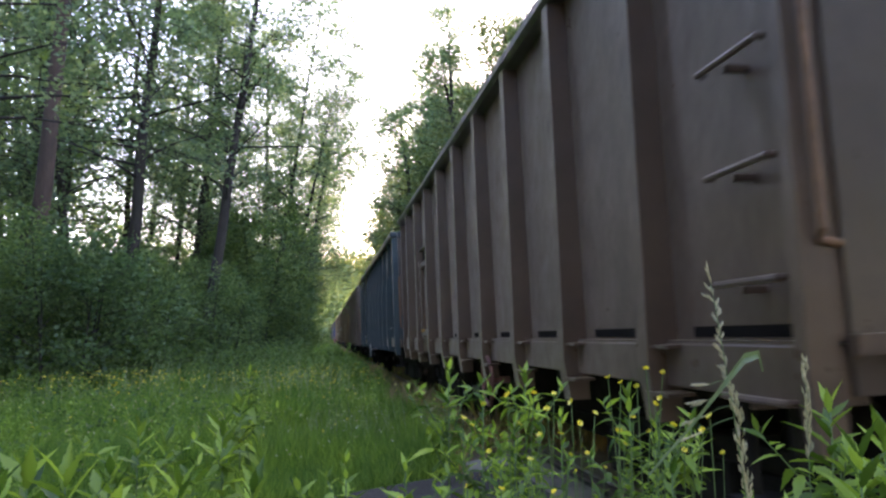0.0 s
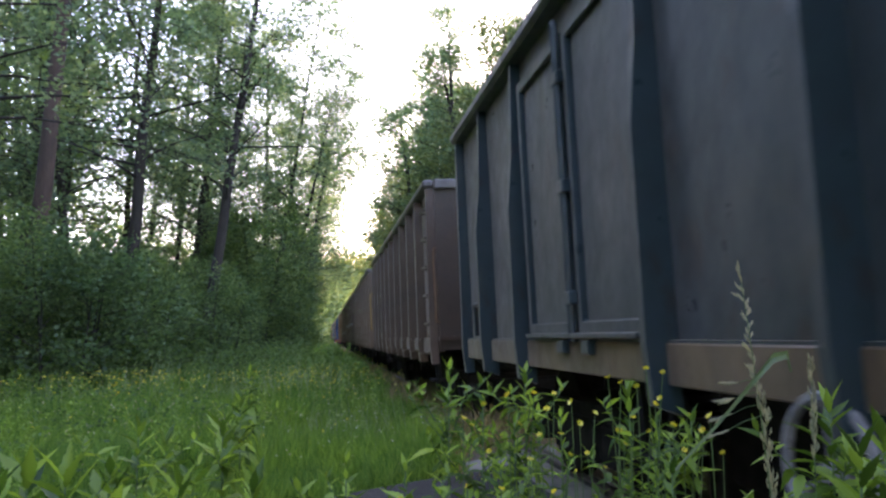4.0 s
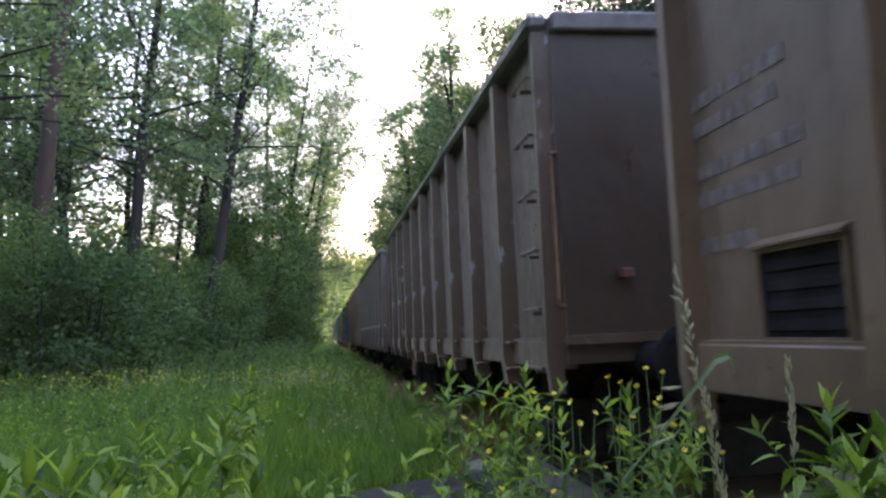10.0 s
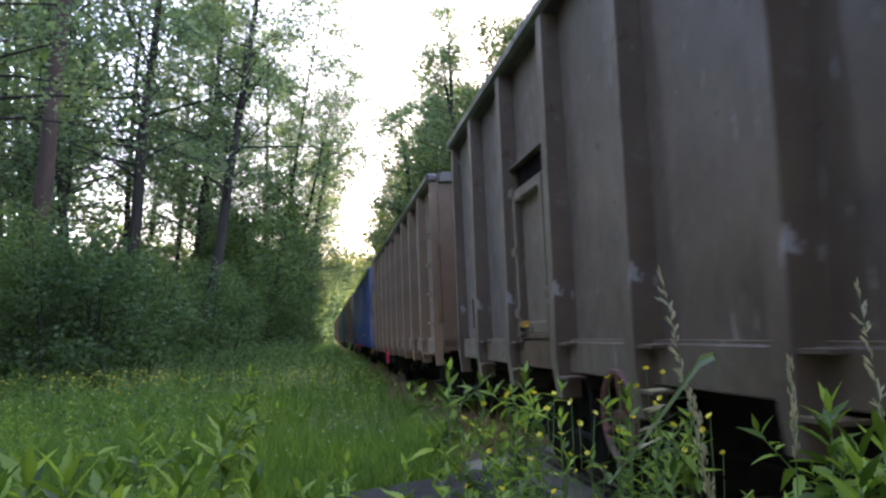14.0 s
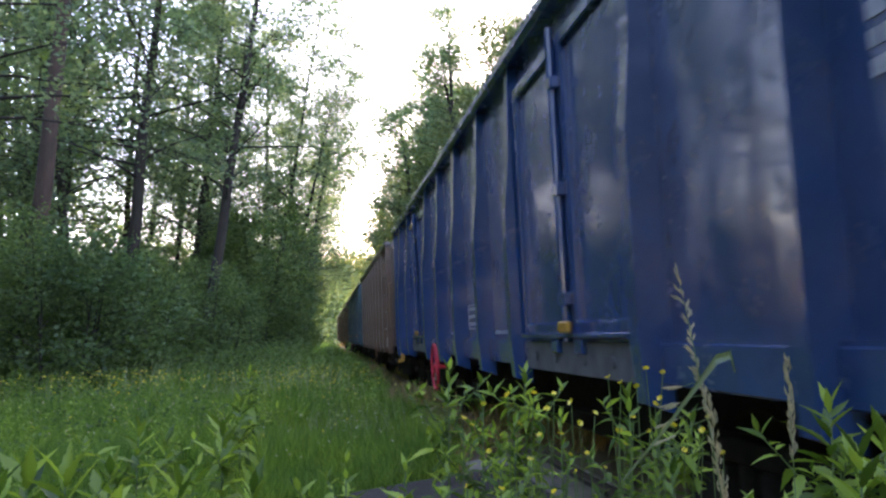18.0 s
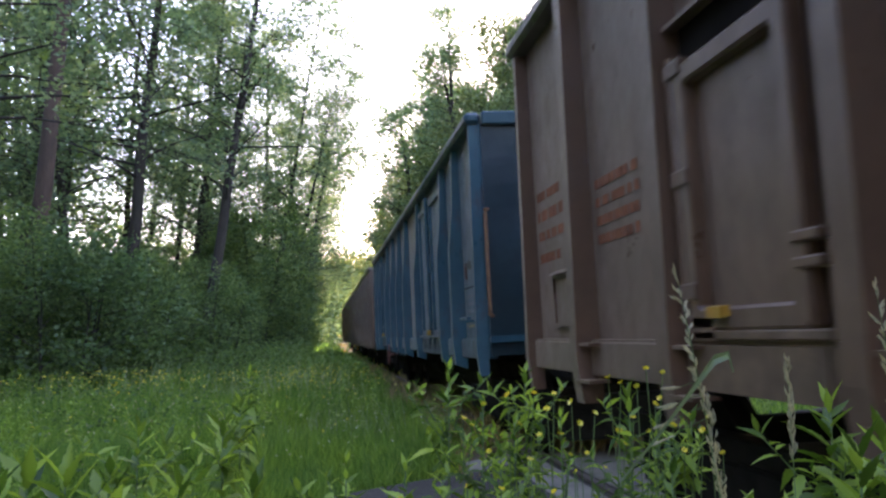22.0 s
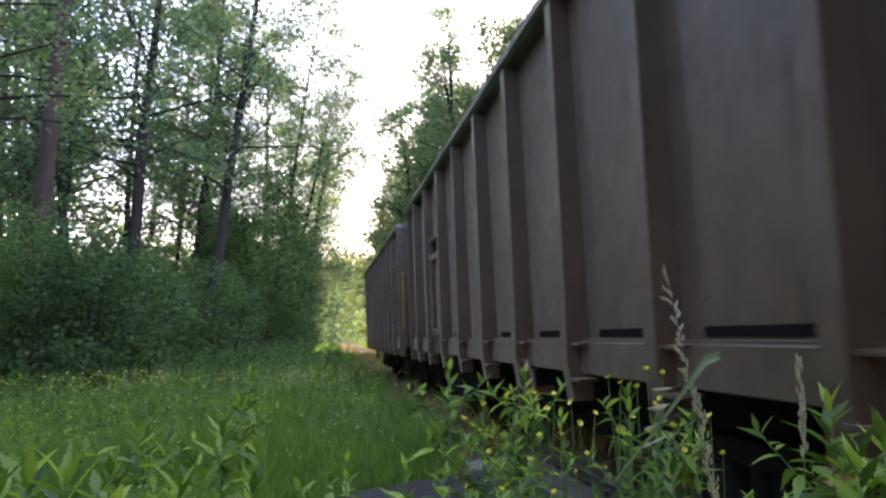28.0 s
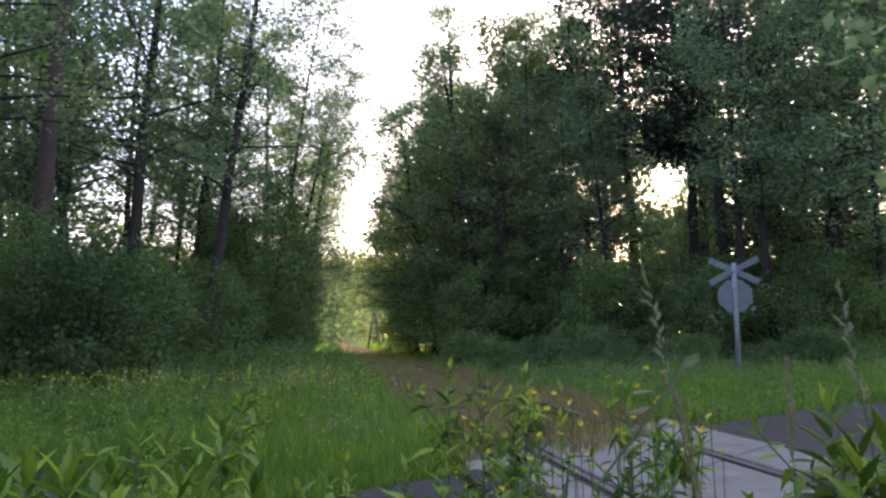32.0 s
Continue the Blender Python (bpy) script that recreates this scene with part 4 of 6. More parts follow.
            if spec.get("lock", True):
                def lock(bm, mid=mid):
                    box(bm, -1.60, mid - 0.2, 1.1, -1.56, mid - 0.02, 1.17, 0.012)
                part("door_lock", shared("door_lock|%.2f%.2f" % (L, mid), MAT["yellow"], lock), None, w, "yellow locking lever")
    # label holder box in the rear panel
    yb = spec.get("holder_y", -0.62 if wide else -0.78)

    zh = spec.get("holder_z", 1.07 if wide else 1.15)

    def holder(bm):
        box(bm, -1.47, yb - 0.23, zh, -1.453, yb + 0.23, zh + 0.3)
        for k in range(4 if spec.get("holder") else 0):
            prism(bm, [(-1.47, zh + 0.03 + k * 0.065), (-1.478, zh + 0.035 + k * 0.065), (-1.47, zh + 0.07 + k * 0.065)], yb - 0.2, yb + 0.2)
    part("label_holder", shared("label_holder|%.2f%.2f%d" % (yb, zh, bool(spec.get("holder"))), spec.get("holder", mat if not wide else MAT["iron"]), holder), None, w, "small framed document holder")

    def frame_of(bm):
        ring_frame(bm, -1.485, -1.4535, yb - 0.245, yb + 0.245, zh - 0.01, zh + 0.315, 0.022)
        prism(bm, [(-1.453, zh + 0.345), (-1.51, zh + 0.318), (-1.51, zh + 0.31), (-1.453, zh + 0.316)], yb - 0.26, yb + 0.26)
    part("holder_frame", shared("holder_frame|%.2f%.2f" % (yb, zh), mat, frame_of), None, w)
    # ladder and hand rail at the front end
    yl = -L + (0.62 if wide else 0.34)
    for i in range(6):
        z = 0.875 + 0.385 * i

        def rung(bm):
            tube(bm, [(-1.53, -0.2, 0), (-1.56, -0.2, 0.0), (-1.56, 0.2, 0.0), (-1.53, 0.2, 0)], [0.013] * 4, 8)
            box(bm, -1.54, 0.03, -0.04, -1.45, 0.06, -0.012, 0.004)
        if (not wide and spec.get("ladder", True)) or (wide and i == 1):
            ob = part("ladder_rung", shared("ladder_rung|", mat, rung), None, w)
            ob.matrix_basis = pose(0, yl, z)

    rx, (za, zb) = spec.get("rail_x", -1.47), spec.get("rail_z", (1.28, 2.25))

    def rail(bm):
        y = -L + spec.get("rail_y", 0.02 if wide else -0.02)
        tube(bm, [(-1.38, -L + 0.02, za - 0.02), (rx, y + 0.02, za), (rx, y, za + 0.03), (rx, y, zb - 0.03), (rx, y + 0.02, zb), (-1.38, -L + 0.02, zb + 0.02)], [0.018 if wide else 0.014] * 6, 8)
    part("hand_rail", shared("hand_rail|%.2f%.2f%.2f%.2f" % (L, rx, za, spec.get("rail_y", 0)), spec.get("rail", MAT["orange"]), rail), None, w, "painted grab rail at the corner")
    if wide and spec.get("rear_rail"):
        def rail2(bm):
            tube(bm, [(-1.4, -0.02, 1.28), (-1.45, 0.1, 1.25), (-1.45, 0.55, 1.25), (-1.45, 0.6, 1.3), (-1.45, 0.6, 2.17), (-1.45, 0.55, 2.22), (-1.45, 0.1, 2.22), (-1.4, -0.02, 2.2)], [0.018] * 8, 8)
        part("rear_grab_rail", shared("rear_grab_rail|%.2f" % L, spec["rear_rail"], rail2), None, w, "painted bent grab rail")

    if spec.get("grab"):
        def grab(bm):
            x0, x1, zg = (-1.08, -0.8, 2.18) if wide else (-1.08, -0.52, 2.31)
            drop = 0.04 if spec["grab"] == MAT["yellow"] else 0.0
            tube(bm, [(x0, -L + 0.01, zg - drop), (x0 + 0.01, -L - 0.06, zg - drop), (x0 + 0.08, -L - 0.07, zg), (x1 - 0.06, -L - 0.07, zg), (x1 - 0.01, -L - 0.06, zg - drop), (x1, -L + 0.01, zg - drop)], [0.012] * 6, 8)
        part("end_grab_bar", shared("end_grab_bar|%.2f" % L, spec["grab"], grab), None, w, "thin painted grab bar")
    # lamp bracket, end details
    def lampb(bm):
        box(bm, -1.07, -L - 0.1, 1.43, -0.99, -L - 0.0, 1.49, 0.008)
    part("tail_lamp_bracket", shared("tail_lamp_bracket|%.2f" % L, spec.get("bracket", MAT["rustwheel"]), lampb), None, w, "small painted lamp bracket")
    # buffers and couplings
    for y, d in ((0.0, 1), (-L, -1)):
        for x in (-0.88, 0.88):
            def buf(bm):
                tube(bm, [(0, 0, 0), (0, 0.34, 0)], [0.12, 0.11], 16)
                tube(bm, [(0, 0.3, 0), (0, 0.56, 0)], [0.075, 0.075], 12)
                tube(bm, [(0, 0.555, 0), (0, 0.575, 0), (0, 0.6, 0)], [0.2, 0.235, 0.2], 20)
            ob = part("buffer", shared("buffer|", MAT["iron"], buf, False), None, w)
            ob.matrix_basis = pose(x, y, 1.06, 0, 0, 0 if d > 0 else 180)

        def hook(bm):
            tube(bm, [(0, 0, 1.0), (0, 0.35, 1.0), (0, 0.5, 0.95), (0, 0.6, 0.9)], [0.05, 0.04, 0.03, 0.03], 8)
        ob = part("coupling", shared("coupling|", MAT["iron"], hook), None, w)
        ob.matrix_basis = pose(0, y, 0, 0, 0, 0 if d > 0 else 180)

        def step(bm):
            box(bm, -1.42, -0.25, 0.5, -1.38, -0.22, 0.9)
            box(bm, -1.42, 0.05, 0.5, -1.38, 0.08, 0.9)
            box(bm, -1.5, -0.26, 0.47, -1.32, 0.09, 0.5)
        if d < 0:
            ob = part("shunter_step", shared("shunter_step|", spec.get("step", MAT["iron"]), step), None, w)
            ob.matrix_basis = pose(0, -L + 0.6, 0)
    # drain slots above the floor ledge: near-black strips that paint their shade
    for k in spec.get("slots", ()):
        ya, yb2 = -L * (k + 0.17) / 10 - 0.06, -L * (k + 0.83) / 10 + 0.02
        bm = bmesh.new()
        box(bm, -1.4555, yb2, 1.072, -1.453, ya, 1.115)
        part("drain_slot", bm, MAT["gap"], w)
    for (ya, za, yb2, zb) in spec.get("seams", ()):
        bm = bmesh.new()
        vs = [bm.verts.new(p) for p in ((-1.4565, ya, za), (-1.4565, yb2, zb), (-1.4565, yb2, zb + 0.012), (-1.4565, ya, za + 0.012),
                                        (-1.452, ya, za), (-1.452, yb2, zb), (-1.452, yb2, zb + 0.012), (-1.452, ya, za + 0.012))]
        for f in ((0, 1, 2, 3), (4, 7, 6, 5), (0, 4, 5, 1), (3, 2, 6, 7)):
            bm.faces.new([vs[i] for i in f])
        part("weld_seam", bm, MAT["iron"], w)
    for yh in spec.get("hooks", ()):
        bm = bmesh.new()
        prism(bm, [(-1.5, 0.86), (-1.44, 0.86), (-1.44, 0.62), (-1.56, 0.58), (-1.56, 0.63), (-1.5, 0.68)], yh - 0.04, yh + 0.04)
        part("shunting_hook", bm, MAT["yellow"], w, "yellow shunting hook")
    for (yp, zp, wp, hp, m2) in spec.get("flakes", ()):
        bm = bmesh.new()
        patch_mesh(rng, yp, zp, wp, hp)(bm)
        part("paint_flake", bm, MAT[m2], w)
    if spec.get("endband"):
        bm = bmesh.new()
        box(bm, -1.42, -L - 0.003, 1.1, 1.42, -L, 1.5)
        part("end_band", bm, spec["endband"], w, "blue painted band across the end")
    for ya, yb2 in spec.get("panels", ()):
        bm = bmesh.new()
        box(bm, -1.4555, yb2, 1.075, -1.4525, ya, 3.07)
        part("side_panel", bm, P["dull"], w, "dull grey worn panel")
    if spec.get("endtable"):
        (zt0, xt, k), mt = spec["endtable"], MAT["palebar"]
        for r in range(6):
            zr = zt0 - r * 0.08 * k
            bm = bmesh.new()
            box(bm, xt, -L - 0.008, zr - 0.008, xt + 0.42 * k, -L, zr)
            part("marking", bm, mt, w)
            for c in range(2 * (r < 5)):
                xc = xt + (0.03 + c * 0.21) * k
                bm = bmesh.new()
                box(bm, xc, -L - 0.008, zr - 0.055 * k, xc + rng.uniform(0.08, 0.15) * k, -L, zr - 0.025 * k)
                part("marking", bm, mt, w)
        for x in (xt, xt + 0.21 * k, xt + 0.42 * k - 0.008):
            bm = bmesh.new()
            box(bm, x, -L - 0.006, zt0 - 0.4 * k, x + 0.008, -L, zt0)
            part("marking", bm, mt, w)
    if spec.get("scrawl"):
        yc, zc = spec["scrawl"]
        loops = [((0, 0.0), 0.16, 0.2, 0, 330), ((0.02, 0.18), 0.09, 0.1, 40, 300), ((-0.02, -0.05), 0.08, 0.06, 0, 360), ((0.03, -0.24), 0.13, 0.05, 150, 360),
                 ((0.0, 0.3), 0.05, 0.07, -60, 240), ((-0.06, -0.32), 0.1, 0.03, 20, 170), ((0.08, -0.04), 0.05, 0.07, 0, 300)]
        for (cy, cz), ry, rz, a0, a1 in loops:
            bm = bmesh.new()
            pts = [(-1.4545, yc + 1.45 * cy + 1.45 * ry * math.cos(radians(a)), zc + cz + rz * math.sin(radians(a))) for a in range(a0, a1 + 1, 15)]
            tube(bm, pts, [0.0075 + 0.003 * math.sin(i) for i in range(len(pts))], 6)
            part("paint_stroke", bm, MAT["chalk"], w, "white sprayed stroke")
    for (ya, za, yb2, zb, wd) in spec.get("smears", ()):
        bm = bmesh.new()
        d = Vector((0, yb2 - ya, zb - za))
        tube(bm, [Vector((-1.474, ya, za)) + d * t for t in (0, 0.15, 0.5, 0.85, 1)], [wd * 0.4, wd, wd * 0.8, wd, wd * 0.3], 8)
        bmesh.ops.scale(bm, vec=(0.06, 1, 1), space=Matrix.Translation((1.474, 0, 0)), verts=bm.verts)
        part("paint_stroke", bm, MAT["iron"], w, "dark sprayed stroke on the door")
    # brake gear
    yw = spec.get("wheel_y", -4.6)

    def cyl(bm):
        tube(bm, [(-0.7, 0, 0.72), (-0.7, 0.9, 0.72)], [0.2, 0.2], 14)
    ob = part("brake_cylinder", shared("brake_cylinder|", MAT["iron"], cyl), None, w)
    ob.matrix_basis = pose(0, -L / 2, 0)
    ob = part("air_tank", shared("air_tank|", MAT["iron"], lambda bm: tube(bm, [(0.5, -1.2, 0.7), (0.5, 0.6, 0.7)], [0.23, 0.23], 14)), None, w)
    ob.matrix_basis = pose(0, -L / 2, 0)
    for k in (-2.0, 2.0):
        ob = part("brake_rod", shared("brake_rod|", MAT["iron"], lambda bm: tube(bm, [(-0.9, -0.9, 0.62), (-0.9, 0.9, 0.6)], [0.02, 0.02], 6)), None, w)
        ob.matrix_basis = pose(0, -L / 2 + k, 0)
    # plain dark plate and block, added for the shade under the wagon
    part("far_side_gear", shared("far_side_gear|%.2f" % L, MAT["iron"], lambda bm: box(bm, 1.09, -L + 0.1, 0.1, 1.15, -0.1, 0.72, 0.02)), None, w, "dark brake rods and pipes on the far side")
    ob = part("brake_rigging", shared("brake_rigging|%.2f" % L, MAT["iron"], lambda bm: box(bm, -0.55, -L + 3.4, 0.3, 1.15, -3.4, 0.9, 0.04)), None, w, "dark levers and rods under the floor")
    if yw is not None:
        ob = part("hand_brake_wheel", shared("hand_brake_wheel|%.2f" % spec.get("wheel_r", 0.21), spec.get("wheel", MAT["orange"]), hand_wheel_build(spec.get("wheel_r", 0.21))), None, w, spec.get("wheel_label", "spoked hand brake wheel"))
        ob.matrix_basis = pose(-1.55, yw, 0.7)

    def pipe(bm):
        for k in (0, 0.35):
            tube(bm, [(-1.44, k, 0.88), (-1.44, k, 0.5)], [0.018, 0.018], 6)
        tube(bm, [(-1.44, 0, 0.5), (-1.44, 0.35, 0.5)], [0.018, 0.018], 6)
    ob = part("brake_lever", shared("brake_lever|", spec.get("lever", MAT["iron"]), pipe), None, w)
    ob.matrix_basis = pose(0, -L * 0.32, 0)
    # bogies and wheels
    for yc in (-2.0, -L + 2.0):
        ob = part("bogie", shared("bogie|", MAT["iron"], bogie_side_build), None, w)
        ob.matrix_basis = pose(0, yc, 0)
        for dy in (-0.9, 0.9):
            ax = part("wheelset", shared("wheelset|", MAT["steel"], axle_build), None, w)
            ax.matrix_basis = pose(0, yc + dy, 0.46)
            WHEELS.append((ax, yc + dy))
            for s in (0, 180):
                wh = part("wheel", shared("wheel|", MAT["iron"], wheel_build), None, ax)
                wh.matrix_basis = pose(0, 0, 0, 0, 0, s)
    # markings
    for (y0, z0, width, rows, m2, *size) in spec.get("bars", ()):
        h, pitch = size or (0.03, 0.075)
        bars(w, "marking", -1.4535, y0, z0, width, rows, MAT[m2], rng, pitch, h)
    for (y0, z0, wd, ht, m2) in spec.get("plates", ()):
        bm = bmesh.new()
        t = 0.012
        ring_frame(bm, -1.4575, -1.4535, y0 - wd, y0, z0 - ht, z0, t)
        part("marking_frame", bm, MAT[m2], w)
    # the body sits higher and wider than its running gear was drawn
    for o in w.children:
        if o.name.split(".")[0] not in ("bogie", "wheelset", "buffer", "coupling", "brake_cylinder", "air_tank", "brake_rod", "brake_rigging", "far_side_gear"):
            o.matrix_basis = BODY @ o.matrix_basis
    return w


BODY = Matrix.Translation((0, 0, 0.152)) @ Matrix.Diagonal((1.005, 1, 1.009, 1))


def thing_part(parent, name):
    ob = new(name)
    ob.parent = parent
    return ob


WHEELS = []
P = {}
P["brown"] = wagon_paint("brown_wagon_paint", (0.0862, 0.0483, 0.0286), seed=1, streak_at=0.8)
P["brown2"] = wagon_paint("dark_brown_wagon_paint", (0.0782, 0.0446, 0.0273), seed=2, streak_at=0.82, rust=(0.051, 0.0286, 0.0204))
P["tan"] = wagon_paint("tan_brown_wagon_paint", (0.1792, 0.105, 0.0591), seed=3, streak_at=0.85, rust_at=0.66, rust=(0.0816, 0.0476, 0.0306))
P["grey"] = wagon_paint("grey_brown_wagon_paint", (0.161, 0.0987, 0.0573), seed=4, streak_at=0.85, rust_at=0.62, rust=(0.068, 0.0408, 0.0272))
P["speck"] = wagon_paint("speckled_brown_wagon_paint", (0.1, 0.061, 0.036), seed=5, streak_at=0.6, streak=(0.34, 0.34, 0.35), streak_scale=6.0, streak_form=(1, 3.0, 0.6))
P["mixed"] = wagon_paint("brown_and_slate_wagon_paint", (0.1, 0.068, 0.046), rust=(0.034, 0.03, 0.03), rust_at=0.56, seed=6, streak=(0.34, 0.33, 0.32), streak_at=0.63, streak_scale=6.0, streak_form=(1, 2.6, 0.7))
P["slate"] = wagon_paint("slate_blue_wagon_paint", (0.022, 0.047, 0.053), rust=(0.026, 0.026, 0.026), rust_at=0.56, seed=7, streak_at=0.8, fade=(0.032, 0.053, 0.068), sheen=0.4)
P["sillrust"] = wagon_paint("rusty_sill_paint", (0.1296, 0.0816, 0.0444), rust=(0.2, 0.125, 0.065), rust_at=0.5, seed=17, streak_at=0.8)
P["bandblue"] = wagon_paint("blue_end_band_paint", (0.01, 0.042, 0.056), seed=18, streak_at=0.85)
# end wall brown, darker than the brown sides
P["endbrown"] = wagon_paint("darker_end_brown", (0.07, 0.045, 0.029), seed=20, streak_at=0.85)
# the pale streak patches here paint sky reflections into the blue
P["blue"] = wagon_paint("deep_blue_wagon_paint", (0.014, 0.06, 0.172), rust=(0.012, 0.024, 0.07), rust_at=0.62, seed=8, streak=(0.2, 0.25, 0.34), streak_at=0.8, streak_soft=0.1, streak_scale=1.6, streak_form=(1, 1.6, 0.8), dent=0.06, coat=0.5, dust=0.05, rough=0.16, fade=(0.026, 0.068, 0.19))
P["fade"] = wagon_paint("faded_blue_wagon_paint", (0.016, 0.075, 0.1), rust=(0.04, 0.045, 0.052), rust_at=0.55, seed=9, streak_at=0.75, streak=(0.075, 0.04, 0.027), fade=(0.03, 0.105, 0.14), sheen=0.4, dust=0.2)
# end wall teal and blue, darker than the sides of these wagons
P["endteal"] = wagon_paint("darker_end_teal", (0.01, 0.03, 0.038), seed=21, streak_at=0.72, streak=(0.2, 0.2, 0.2), dust=0.1)
P["endblue"] = wagon_paint("darker_end_blue", (0.008, 0.022, 0.058), seed=22, streak_at=0.8, dust=0.1)
P["dull"] = wagon_paint("dull_grey_wagon_paint", (0.034, 0.036, 0.041), rust=(0.026, 0.023, 0.023), rust_at=0.58, seed=19, streak_at=0.78, fade=(0.046, 0.046, 0.048))
P["red"] = wagon_paint("red_brown_wagon_paint", (0.1134, 0.0588, 0.0342), seed=10, streak_at=0.85)
BROWN_LABEL = "weathered brown steel open coal wagon with ribbed sides"
BARS_A = [(-1.37, 1.92, 0.62, 4, "rustbar", 0.05, 0.1)]
BARS_REAR = [(-0.2, 2.05, 0.5, 1, "rustbar", 0.06, 0.1), (-0.2, 1.92, 0.85, 1, "rustbar", 0.07, 0.1), (-0.2, 1.78, 0.8, 1, "rustbar", 0.06, 0.1), (-0.2, 1.63, 0.45, 1, "rustbar", 0.06, 0.1)]
SPECS = []


def spec(**what):
    SPECS.append(what)


spec(rear=14.20, L=12.07, kind="std", mat=P["brown"], seed=1, slots=(3, 4, 5, 6, 7, 8, 9), wheel_y=-7.3, wheel=MAT["rustwheel"], holder_z=1.28, rail_x=-1.5, rail_z=(1.36, 2.5), label="dark brown ribbed open wagon with an orange grab rail", bars=BARS_A + BARS_REAR, doorsill=MAT["tan"])
spec(rear=30.75, L=14.8, kind="long", mat=P["slate"], seed=2, rail_x=-1.43, rail_y=-0.04, grab=MAT["palebar"], fin=0.03, endtable=(1.95, -1.24, 0.9), wheel_y=-6.0, wheel=MAT["palebar"], label="slate blue open wagon with thin ribs and yellow lettering", sill=P["sillrust"], end=P["endbrown"], endband=P["bandblue"], bracket=MAT["white"], lock=False, ribs=[-1.25, -2.5, -4.85, -6.1, -7.3, -8.5, -9.65, -10.8, -12.1, -13.5], doors=((-2.5, -4.85),),
         bars=[(-13.65, 2.62, 0.26, 1, "goldbar", 0.2, 0.2), (-13.98, 2.56, 0.5, 1, "goldbar", 0.09, 0.1), (-13.65, 2.2, 0.4, 4, "goldbar"), (-13.65, 1.8, 0.55, 3, "goldbar"), (-14.0, 1.25, 0.6, 2, "goldbar")])
spec(rear=45.46, L=12.3, kind="std", mat=P["brown2"], seed=3, slots=(3, 4, 5, 6, 7, 8, 9), wheel_y=None, label=BROWN_LABEL, lock=False, bars=BARS_REAR + [(-1.6, 1.9, 0.8, 3, "rustbar")])
spec(rear=59.66, L=12.25, rail_x=-1.5, rail_z=(1.33, 2.38), rail=MAT["yellow"], grab=MAT["tan"], holder_z=1.06, bracket=MAT["red"], ladder=False, kind="std", mat=P["grey"], seed=4, smears=((-3.12, 2.02, -2.98, 1.68, 0.085), (-2.92, 1.66, -3.0, 1.48, 0.11), (-2.95, 1.42, -3.42, 1.46, 0.085)), wheel=MAT["rustwheel"], label="grey-brown ribbed open wagon with worn white lettering", bars=[(-0.12, 2.02, 0.66, 2, "faintbar", 0.055, 0.11), (-0.12, 1.74, 0.72, 2, "faintbar", 0.055, 0.11), (-0.1, 1.45, 0.42, 1, "faintbar", 0.055, 0.11)], holder=MAT["iron"], doorsill=MAT["tan"])
spec(rear=73.79, L=12.3, kind="std", mat=P["speck"], seed=5, label="dark brown open wagon flecked with pale paint", bars=BARS_REAR + [(-1.6, 1.9, 0.8, 3, "rustbar")], doorsill=MAT["tan"])
spec(rear=87.85, L=12.14, kind="std", mat=P["mixed"], seed=6, ladder=False, grab=MAT["tan"], panels=((-0.1, -1.12), (-1.31, -2.33)), wheel=MAT["rustwheel"], label="brown and slate patched open wagon", bars=[(-1.6, 1.9, 0.8, 2, "palebar")], doorsill=MAT["tan"])
spec(rear=102.10, L=12.5, kind="std", mat=P["tan"], end=P["tan"], seed=7, label="tan-brown ribbed open wagon with a pale top rail", holder_y=-0.8, holder_z=1.06, bars=[(-1.5, 1.76, 0.3, 4, "palebar", 0.025, 0.06), (-0.22, 1.98, 0.3, 1, "faintbar", 0.06, 0.1), (-0.22, 1.84, 0.75, 1, "faintbar", 0.075, 0.1), (-0.22, 1.68, 0.7, 1, "faintbar", 0.07, 0.1), (-0.2, 1.5, 0.36, 1, "faintbar", 0.04, 0.1)], plates=[(-1.9, 1.7, 0.34, 0.12, "rustwheel")], wheel=MAT["red"], holder=MAT["iron"])
